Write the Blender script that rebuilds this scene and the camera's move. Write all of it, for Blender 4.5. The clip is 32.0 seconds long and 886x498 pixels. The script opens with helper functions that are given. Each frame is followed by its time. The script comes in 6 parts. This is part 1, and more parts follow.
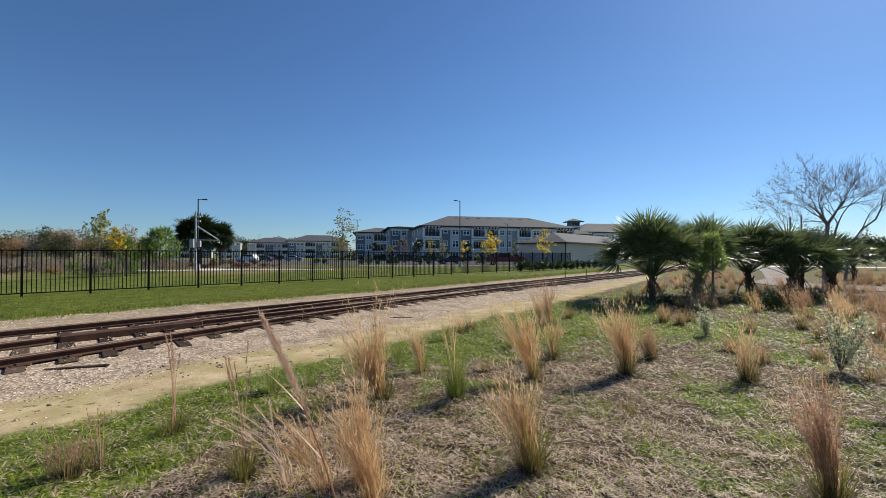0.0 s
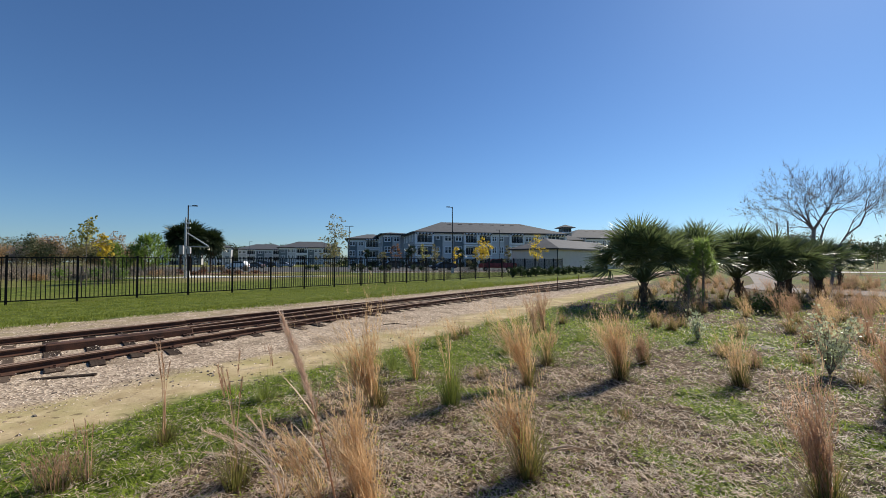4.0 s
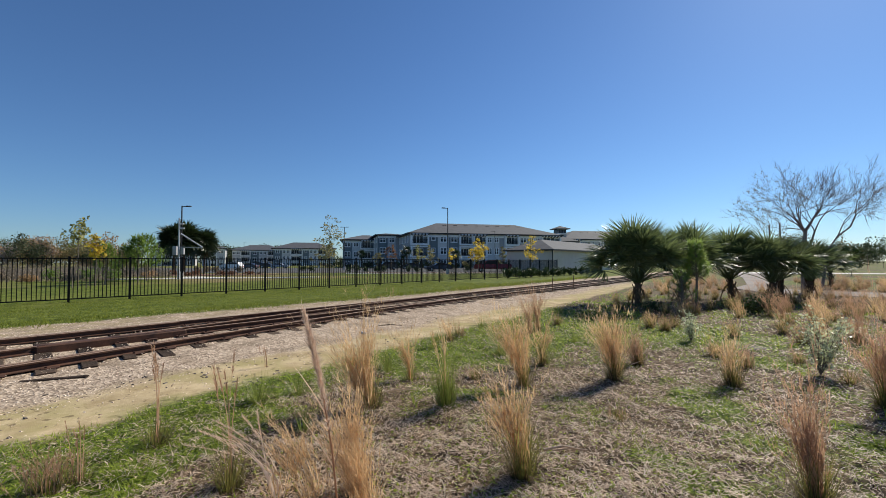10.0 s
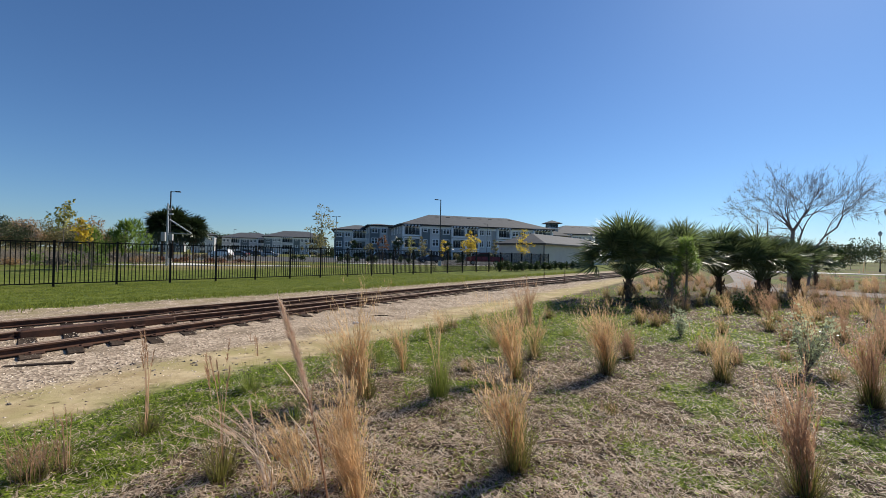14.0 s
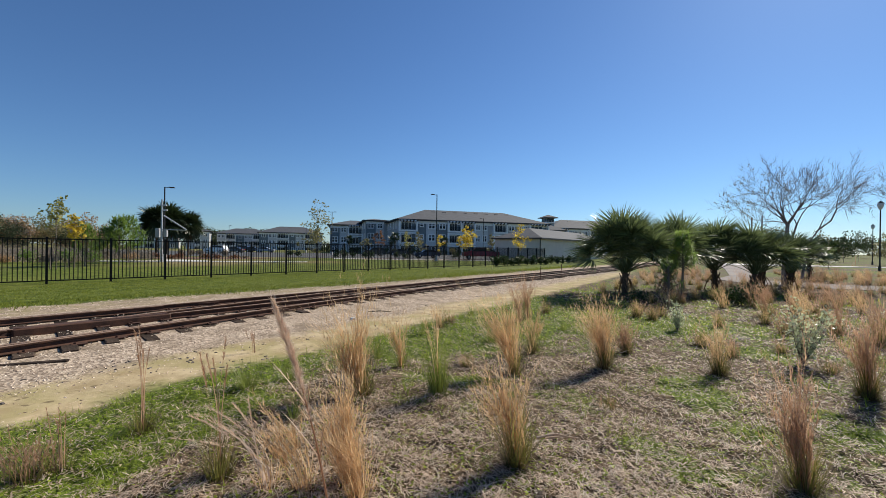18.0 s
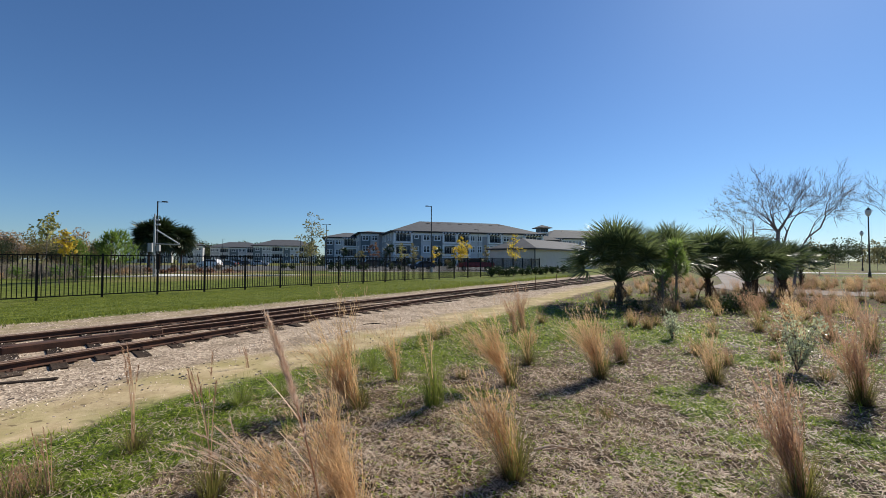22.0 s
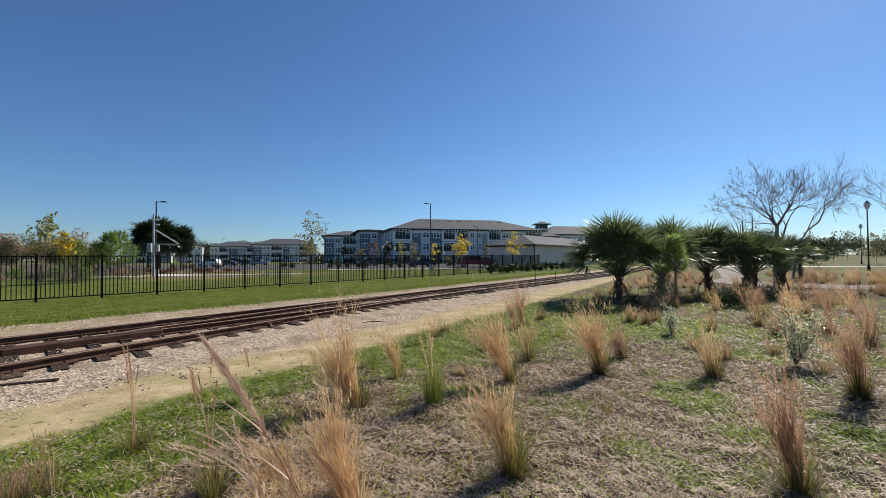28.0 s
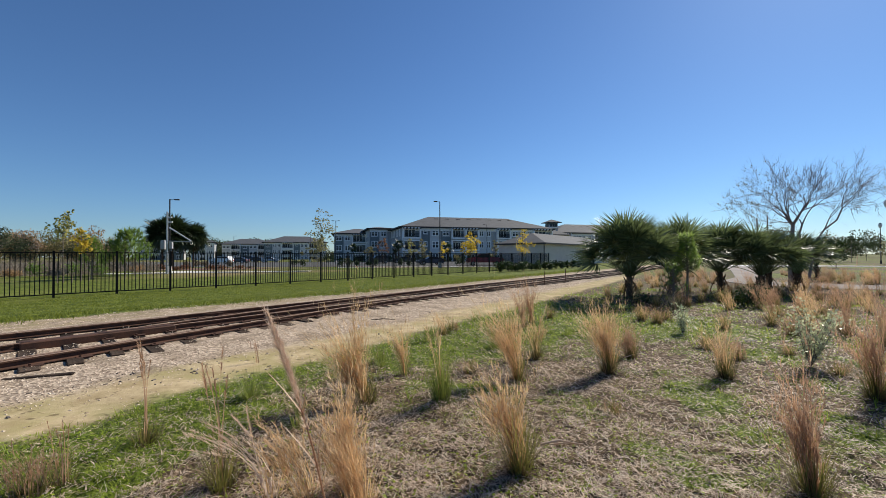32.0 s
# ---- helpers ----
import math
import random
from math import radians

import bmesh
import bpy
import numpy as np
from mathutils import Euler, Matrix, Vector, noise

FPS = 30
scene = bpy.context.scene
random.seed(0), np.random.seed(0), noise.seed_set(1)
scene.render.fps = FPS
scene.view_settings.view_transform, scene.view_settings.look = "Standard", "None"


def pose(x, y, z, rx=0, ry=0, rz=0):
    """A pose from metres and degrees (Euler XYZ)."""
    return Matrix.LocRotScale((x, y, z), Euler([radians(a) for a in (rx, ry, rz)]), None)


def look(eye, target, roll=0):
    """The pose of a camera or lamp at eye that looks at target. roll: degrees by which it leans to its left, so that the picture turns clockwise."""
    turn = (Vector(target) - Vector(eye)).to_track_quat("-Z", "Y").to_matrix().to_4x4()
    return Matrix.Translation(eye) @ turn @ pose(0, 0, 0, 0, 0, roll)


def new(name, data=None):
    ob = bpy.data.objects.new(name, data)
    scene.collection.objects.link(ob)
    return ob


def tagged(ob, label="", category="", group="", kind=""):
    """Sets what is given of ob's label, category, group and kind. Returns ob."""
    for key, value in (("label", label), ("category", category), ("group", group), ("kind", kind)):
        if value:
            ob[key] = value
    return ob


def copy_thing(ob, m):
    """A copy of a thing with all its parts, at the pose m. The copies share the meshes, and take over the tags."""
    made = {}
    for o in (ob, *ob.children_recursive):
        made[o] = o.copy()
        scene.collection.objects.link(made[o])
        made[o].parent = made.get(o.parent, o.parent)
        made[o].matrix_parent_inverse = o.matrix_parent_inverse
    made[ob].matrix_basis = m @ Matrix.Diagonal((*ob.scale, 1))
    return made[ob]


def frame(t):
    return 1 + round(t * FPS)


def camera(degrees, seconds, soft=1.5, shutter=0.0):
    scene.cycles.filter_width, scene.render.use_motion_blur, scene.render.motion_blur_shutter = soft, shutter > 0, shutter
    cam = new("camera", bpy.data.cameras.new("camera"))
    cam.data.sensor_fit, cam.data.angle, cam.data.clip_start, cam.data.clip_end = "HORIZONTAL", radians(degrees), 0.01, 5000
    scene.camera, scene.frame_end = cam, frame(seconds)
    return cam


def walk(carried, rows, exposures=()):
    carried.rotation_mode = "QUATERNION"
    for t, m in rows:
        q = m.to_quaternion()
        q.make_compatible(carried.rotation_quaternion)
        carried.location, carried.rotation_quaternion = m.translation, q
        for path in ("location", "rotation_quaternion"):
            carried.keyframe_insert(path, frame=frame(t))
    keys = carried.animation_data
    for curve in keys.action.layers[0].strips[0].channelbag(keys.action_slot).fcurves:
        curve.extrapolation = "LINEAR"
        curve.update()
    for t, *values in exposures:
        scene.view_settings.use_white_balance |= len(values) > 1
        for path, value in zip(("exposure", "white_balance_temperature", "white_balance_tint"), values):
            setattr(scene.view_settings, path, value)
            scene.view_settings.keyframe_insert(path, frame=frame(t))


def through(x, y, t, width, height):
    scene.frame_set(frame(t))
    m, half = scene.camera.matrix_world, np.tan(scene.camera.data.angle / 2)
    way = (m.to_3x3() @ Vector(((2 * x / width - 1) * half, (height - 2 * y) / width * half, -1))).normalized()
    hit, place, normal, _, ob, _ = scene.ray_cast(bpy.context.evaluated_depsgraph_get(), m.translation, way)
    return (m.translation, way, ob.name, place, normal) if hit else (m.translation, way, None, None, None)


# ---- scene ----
cam = camera(94.50, 32.0, soft=0.75)


def view(x, y, z, yaw, pitch, roll):
    """A hand-held pose: yaw to the right, pitch up, roll clockwise."""
    return pose(x, y, z, 0, 0, -yaw) @ pose(0, 0, 0, 90 + pitch) @ pose(0, 0, 0, 0, 0, roll)


# seconds, eye x y z in metres, yaw, pitch, roll in degrees
PATH = [
    (0, 0.052, -0.029, 1.602, 0.00, 0.82, -0.02),
    (0.5, 0.029, -0.026, 1.598, 0.29, 1.07, 0.31),
    (1, 0.033, -0.037, 1.601, 0.50, 1.26, 0.58),
    (1.5, 0.015, -0.035, 1.597, 0.83, 1.38, 0.74),
    (2, 0.014, -0.030, 1.598, 1.06, 1.37, 0.72),
    (2.5, 0.021, -0.026, 1.602, 1.20, 1.32, 0.46),
    (3, 0.026, -0.027, 1.601, 1.35, 1.34, 0.20),
    (3.5, 0.025, -0.025, 1.601, 1.37, 1.48, -0.03),
    (5.5, 0.036, -0.047, 1.599, -0.07, 2.19, -0.26),
    (6, 0.032, -0.043, 1.599, -0.09, 2.21, -0.23),
    (6.5, 0.035, -0.040, 1.599, 0.15, 2.18, -0.10),
    (7, 0.031, -0.043, 1.599, 0.61, 2.14, 0.02),
    (7.5, 0.030, -0.045, 1.598, 0.96, 2.10, 0.08),
    (8, 0.019, -0.038, 1.598, 1.12, 2.03, 0.07),
    (8.5, 0.026, -0.030, 1.597, 1.10, 2.00, 0.02),
    (9, 0.036, -0.043, 1.600, 1.13, 1.92, -0.08),
    (9.5, 0.032, -0.039, 1.601, 1.35, 1.89, -0.12),
    (10, 0.028, -0.036, 1.599, 1.72, 1.83, -0.14),
    (10.5, 0.032, -0.037, 1.598, 2.11, 1.74, -0.05),
    (11, 0.026, -0.037, 1.601, 2.53, 1.62, -0.05),
    (11.5, 0.023, -0.025, 1.599, 2.72, 1.50, -0.16),
    (12, 0.024, -0.029, 1.598, 2.76, 1.40, -0.20),
    (12.5, 0.034, -0.027, 1.600, 2.79, 1.25, -0.15),
    (13, 0.017, -0.021, 1.601, 2.83, 1.10, 0.15),
    (13.5, 0.023, -0.016, 1.599, 2.84, 0.88, 0.61),
    (14, -0.020, 0.005, 1.595, 2.88, 0.70, 1.07),
    (14.5, -0.009, 0.005, 1.598, 2.84, 0.52, 1.32),
    (16.5, -0.029, 0.043, 1.595, 2.35, -0.69, 1.77),
    (17, -0.042, 0.050, 1.594, 2.58, -0.82, 1.64),
    (17.5, -0.035, 0.042, 1.597, 2.94, -0.58, 1.29),
    (18, -0.038, 0.037, 1.599, 3.41, -0.00, 0.78),
    (18.5, -0.033, 0.031, 1.598, 3.75, 0.71, 0.30),
    (19, -0.036, 0.025, 1.601, 4.02, 1.30, 0.02),
    (19.5, -0.032, 0.019, 1.601, 4.16, 1.62, -0.10),
    (20, -0.031, 0.025, 1.598, 4.20, 1.72, -0.06),
    (20.5, -0.032, 0.024, 1.600, 4.21, 1.66, 0.03),
    (21, -0.035, 0.029, 1.599, 4.20, 1.58, 0.10),
    (21.5, -0.038, 0.030, 1.599, 4.14, 1.59, 0.10),
    (22, -0.032, 0.025, 1.603, 4.10, 1.58, 0.10),
    (22.5, -0.031, 0.024, 1.599, 4.08, 1.66, 0.16),
    (23, -0.033, 0.023, 1.599, 4.08, 1.68, 0.19),
    (23.5, -0.041, 0.025, 1.600, 4.08, 1.65, 0.28),
    (24, -0.042, 0.024, 1.600, 4.02, 1.55, 0.34),
    (24.5, -0.036, 0.031, 1.599, 4.00, 1.50, 0.39),
    (25, -0.040, 0.034, 1.595, 4.01, 1.48, 0.42),
    (25.5, -0.041, 0.033, 1.598, 4.03, 1.45, 0.39),
    (27.5, -0.036, 0.031, 1.600, 4.09, 1.29, -0.05),
    (28, -0.021, 0.022, 1.605, 4.16, 1.20, -0.47),
    (28.5, 0.002, 0.022, 1.608, 4.21, 1.10, -0.93),
    (29, 0.009, 0.020, 1.606, 4.15, 1.02, -1.29),
    (29.5, 0.019, 0.016, 1.605, 4.04, 0.91, -1.37),
    (30, 0.015, 0.033, 1.607, 3.84, 0.78, -1.22),
    (30.5, 0.001, 0.030, 1.604, 3.65, 0.80, -1.01),
    (31, 0.010, 0.025, 1.606, 3.32, 0.76, -0.68),
    (31.5, 0.007, 0.020, 1.605, 3.10, 0.85, -0.48),
    (32, -0.001, 0.029, 1.599, 2.85, 0.94, -0.26),
]
walk(cam, [(r[0], view(*r[1:])) for r in PATH])

# ---- light ----
SUN_AZ, SUN_EL = 47.0, 36.5
world = bpy.data.worlds.new("sky")
scene.world = world
world.use_nodes = True
_w = world.node_tree
_sky = _w.nodes.new("ShaderNodeTexSky")
_sky.sky_type = "NISHITA"
_sky.sun_disc = False
_sky.sun_elevation, _sky.sun_rotation = radians(SUN_EL), radians(SUN_AZ)
_sky.altitude, _sky.air_density, _sky.dust_density, _sky.ozone_density = 0, 1.0, 0.15, 6.8
_tint = _w.nodes.new("ShaderNodeMix")
_tint.data_type, _tint.blend_type = "RGBA", "MULTIPLY"
_tint.inputs[0].default_value = 1.0
_tint.inputs[7].default_value = (0.81, 0.95, 1.07, 1)
_w.links.new(_sky.outputs[0], _tint.inputs[6])
_w.links.new(_tint.outputs[2], _w.nodes["Background"].inputs["Color"])
_w.nodes["Background"].inputs["Strength"].default_value = 0.0768
sun = new("sun", bpy.data.lights.new("sun", "SUN"))
sun.data.energy, sun.data.angle, sun.data.color = 5.0, radians(0.53), (1.0, 0.93, 0.80)
_e, _a = radians(SUN_EL), radians(SUN_AZ)
sun.matrix_world = look((60 * math.sin(_a), 60 * math.cos(_a), 50), (60 * math.sin(_a) - math.sin(_a) * math.cos(_e), 60 * math.cos(_a) - math.cos(_a) * math.cos(_e), 50 - math.sin(_e)))
scene.view_settings.exposure = 0.34

# ---- helpers of this scene ----
AX = Vector((0.699, 0.715, 0))      # along the fence
AN = Vector((0.715, -0.699, 0))     # across it, towards the viewer
rnd = random.Random(7)


def sn(s, n, z=0.0):
    """World place from metres along and across the fence line."""
    return Vector((AX.x * s + AN.x * n, AX.y * s + AN.y * n, z))


def ground_z(x, y):
    """The soft unevenness of the ground near the viewer."""
    d = math.hypot(x, y)
    k = max(0.0, min(1.0, (30 - d) / 15))
    dip = -.12 * math.exp(-((AN.x * x + AN.y * y + 24) / 5.5) ** 2)
    if k == 0:
        return dip
    e, f = AN.x * x + AN.y * y + .13 * (AX.x * x + AX.y * y), AN.x * x + AN.y * y + .07 * (AX.x * x + AX.y * y)
    bed = max(0.0, min(1.0, (-6.9 - e) / .9, (f + 13.3) / .8))
    return dip + k * (0.04 * bed * bed * (3 - 2 * bed) + (1 - .6 * bed) * 0.035 * noise.noise((x * 0.55, y * 0.55, 3.1)) + 0.018 * noise.noise((x * 1.7, y * 1.7, 9.4))
                + max(0.0, min(1.0, (e + 5.4) / .8)) * (.026 * noise.noise((x * 3.6, y * 3.6, 5.2)) + .012 * noise.noise((x * 7.1, y * 7.1, 1.2))))


class Geo:
    """Vertices and faces of one mesh in the making."""

    def __init__(self):
        self.v, self.f = [], []

    def add(self, vs, fs):
        k = len(self.v)
        self.v.extend(vs)
        self.f.extend(tuple(i + k for i in f) for f in fs)

    def box(self, x, y, z, sx, sy, sz, rz=0.0, b=0.0):
        """A box centred on x y z, with a bevel b round its upright edges and top."""
        c, s = math.cos(radians(rz)), math.sin(radians(rz))
        hx, hy, hz = sx / 2, sy / 2, sz / 2
        if b <= 0:
            ring = [(-hx, -hy), (hx, -hy), (hx, hy), (-hx, hy)]
            levels = [(ring, -hz), (ring, hz)]
        else:
            r1 = [(-hx + b, -hy), (hx - b, -hy), (hx, -hy + b), (hx, hy - b), (hx - b, hy), (-hx + b, hy), (-hx, hy - b), (-hx, -hy + b)]
            r2 = [(px * (hx - b) / hx, py * (hy - b) / hy) for px, py in r1]
            levels = [(r1, -hz), (r1, hz - b), (r2, hz)]
        vs = [(x + px * c - py * s, y + px * s + py * c, z + lz) for ring, lz in levels for px, py in ring]
        n = len(levels[0][0])
        fs = [tuple(range(n))[::-1], tuple(range(n * (len(levels) - 1), n * len(levels)))]
        for k in range(len(levels) - 1):
            fs += [(k * n + i, k * n + (i + 1) % n, (k + 1) * n + (i + 1) % n, (k + 1) * n + i) for i in range(n)]
        self.add(vs, fs)
        return self

    def tube(self, pts, radii, n=6):
        """A round, tapering tube along points."""
        pts = [Vector(p) for p in pts]
        if not hasattr(radii, "__len__"):
            radii = [radii] * len(pts)
        vs = []
        for i, p in enumerate(pts):
            d = (pts[min(i + 1, len(pts) - 1)] - pts[max(i - 1, 0)])
            d = d.normalized() if d.length > 1e-9 else Vector((0, 0, 1))
            u = d.cross(Vector((0, 0, 1)) if abs(d.z) < 0.9 else Vector((0, 1, 0))).normalized()
            w = d.cross(u)
            for k in range(n):
                a = 2 * math.pi * k / n
                vs.append(p + (u * math.cos(a) + w * math.sin(a)) * radii[i])
        fs = [(r * n + k, r * n + (k + 1) % n, (r + 1) * n + (k + 1) % n, (r + 1) * n + k) for r in range(len(pts) - 1) for k in range(n)]
        fs += [tuple(range(n))[::-1], tuple(range(n * (len(pts) - 1), n * len(pts)))]
        self.add([tuple(v) for v in vs], fs)
        return self

    def prism(self, poly, y0, y1):
        """A polygon in x z, drawn out from y0 to y1."""
        n = len(poly)
        vs = [(x, y0, z) for x, z in poly] + [(x, y1, z) for x, z in poly]
        fs = [tuple(range(n)), tuple(range(n, 2 * n))[::-1]] + [(i, i + n, (i + 1) % n + n, (i + 1) % n) for i in range(n)]
        self.add(vs, fs)
        return self

    def blade(self, p, way, length, width, droop=0.0, segs=3, pull=0.0):
        """A thin leaf that starts at p along way and bends down by droop."""
        p, d = Vector(p), Vector(way).normalized()
        side = d.cross(Vector((0, 0, 1)))
        side = side.normalized() if side.length > 1e-4 else Vector((1, 0, 0))
        vs, step = [], length / segs
        for i in range(segs):
            w = width * (1 - 0.75 * (i / segs)) / 2
            vs += [tuple(p - side * w), tuple(p + side * w)]
            p = p + d * step
            d = (d + Vector((pull / segs, 0, -droop / segs))).normalized()
        vs.append(tuple(p))
        fs = [(2 * i, 2 * i + 1, 2 * i + 3, 2 * i + 2) for i in range(segs - 1)] + [(2 * segs - 2, 2 * segs - 1, 2 * segs)]
        self.add(vs, fs)
        return self

    def add_quad(self, vs):
        self.add(vs, [(0, 1, 2, 3)])
        return self

    def mesh(self, name, material, smooth=False):
        me = bpy.data.meshes.new(name)
        me.from_pydata(self.v, [], self.f)
        if material:
            me.materials.append(material)
        if smooth:
            me.polygons.foreach_set("use_smooth", [True] * len(me.polygons))
        me.update()
        return me


def thing(name, place=(0, 0, 0), rz=0.0, label="", category="", group="", kind=""):
    ob = new(name)
    ob.empty_display_size = 0.1
    ob.matrix_basis = pose(*place, 0, 0, rz)
    return tagged(ob, label, category, group, kind)


def part(name, geo, material, parent, label="", smooth=False, kind=""):
    """One mesh under a thing or a part."""
    ob = new(name, geo.mesh(name, material, smooth))
    ob.parent = parent
    return tagged(ob, label, kind=kind)


def piece(name, me, parent, m):
    """A repeat of a mesh under a thing."""
    ob = new(name, me)
    ob.parent = parent
    ob.matrix_basis = m
    return ob


def single(name, geo, material, label, category, group="", kind="", smooth=False):
    return tagged(new(name, geo.mesh(name, material, smooth)), label, category, group, kind)


# ---- materials ----
class Nodes:
    """A short hand for node trees."""

    def __init__(self, name):
        self.m = bpy.data.materials.new(name)
        self.m.use_nodes = True
        self.t = self.m.node_tree
        self.p = self.t.nodes["Principled BSDF"]

    def n(self, kind, **props):
        nd = self.t.nodes.new(kind)
        for k, v in props.items():
            setattr(nd, k, v)
        return nd

    def put(self, sock, val):
        if isinstance(val, bpy.types.NodeSocket):
            self.t.links.new(val, sock)
        else:
            sock.default_value = val

    def math(self, op, a, b=0.0):
        nd = self.n("ShaderNodeMath", operation=op)
        self.put(nd.inputs[0], a), self.put(nd.inputs[1], b)
        return nd.outputs[0]

    def noise(self, scale, detail=3.0, vec=None, rough=0.55):
        nd = self.n("ShaderNodeTexNoise")
        nd.inputs["Scale"].default_value, nd.inputs["Detail"].default_value, nd.inputs["Roughness"].default_value = scale, detail, rough
        if vec is not None:
            self.t.links.new(vec, nd.inputs["Vector"])
        return nd.outputs["Fac"]

    def mix(self, fac, a, b, blend="MIX"):
        nd = self.n("ShaderNodeMix", data_type="RGBA", blend_type=blend)
        self.put(nd.inputs[0], fac)
        self.put(nd.inputs[6], (*a, 1) if isinstance(a, tuple) else a)
        self.put(nd.inputs[7], (*b, 1) if isinstance(b, tuple) else b)
        return nd.outputs[2]

    def step(self, val, lo, hi):
        nd = self.n("ShaderNodeMapRange", interpolation_type="SMOOTHSTEP")
        self.put(nd.inputs["Value"], val)
        nd.inputs["From Min"].default_value, nd.inputs["From Max"].default_value = lo, hi
        return nd.outputs["Result"]

    def bump(self, height, dist, strength=0.6):
        nd = self.n("ShaderNodeBump")
        nd.inputs["Distance"].default_value, nd.inputs["Strength"].default_value = dist, strength
        self.put(nd.inputs["Height"], height)
        self.t.links.new(nd.outputs[0], self.p.inputs["Normal"])

    def out(self, color, rough, metal=0.0, spec=0.5):
        self.put(self.p.inputs["Base Color"], (*color, 1) if isinstance(color, tuple) else color)
        self.put(self.p.inputs["Roughness"], rough)
        self.p.inputs["Metallic"].default_value = metal
        self.p.inputs["Specular IOR Level"].default_value = spec
        return self.m


def paint(name, a, b, rough=0.6, metal=0.0, scale=3.0, fine=40.0, bump=0.002, object_var=0.0, island_var=0.0, spec=0.5, world_space=False):
    """A surface between two colours, with stains, grain and a fine relief."""
    k = Nodes(name)
    if world_space:
        vec = k.n("ShaderNodeNewGeometry").outputs["Position"]
    else:
        vec = k.n("ShaderNodeTexCoord").outputs["Object"]
    big, small = k.noise(scale, 4, vec), k.noise(fine, 3, vec)
    fac = k.math("ADD", k.math("MULTIPLY", big, 0.65), k.math("MULTIPLY", small, 0.35))
    if object_var:
        fac = k.math("ADD", fac, k.math("MULTIPLY", k.math("SUBTRACT", k.n("ShaderNodeObjectInfo").outputs["Random"], 0.5), object_var))
    if island_var:
        fac = k.math("ADD", fac, k.math("MULTIPLY", k.math("SUBTRACT", k.n("ShaderNodeNewGeometry").outputs["Random Per Island"], 0.5), island_var))
    col = k.mix(k.step(fac, 0.25, 0.75), a, b)
    if bump:
        k.bump(small, bump)
    r = k.math("ADD", rough - 0.08, k.math("MULTIPLY", big, 0.16))
    return k.out(col, r, metal, spec)


def leafy(name, a, b, rough=0.5, through=0.35, spec=0.35, skew=1.0):
    """Leaves: colour varies leaf by leaf, and light comes through."""
    k = Nodes(name)
    geo = k.n("ShaderNodeNewGeometry")
    big = k.noise(1.3, 2, geo.outputs["Position"])
    fac = k.math("ADD", k.math("MULTIPLY", k.math("POWER", geo.outputs["Random Per Island"], skew), 0.65), k.math("MULTIPLY", big, 0.35))
    col = k.mix(fac, a, b)
    k.out(col, rough, 0.0, spec)
    tr = k.n("ShaderNodeBsdfTranslucent")
    k.t.links.new(col, tr.inputs["Color"])
    mx = k.n("ShaderNodeMixShader")
    mx.inputs[0].default_value = through
    k.t.links.new(k.p.outputs[0], mx.inputs[1])
    k.t.links.new(tr.outputs[0], mx.inputs[2])
    k.t.links.new(mx.outputs[0], k.t.nodes["Material Output"].inputs["Surface"])
    return k.m


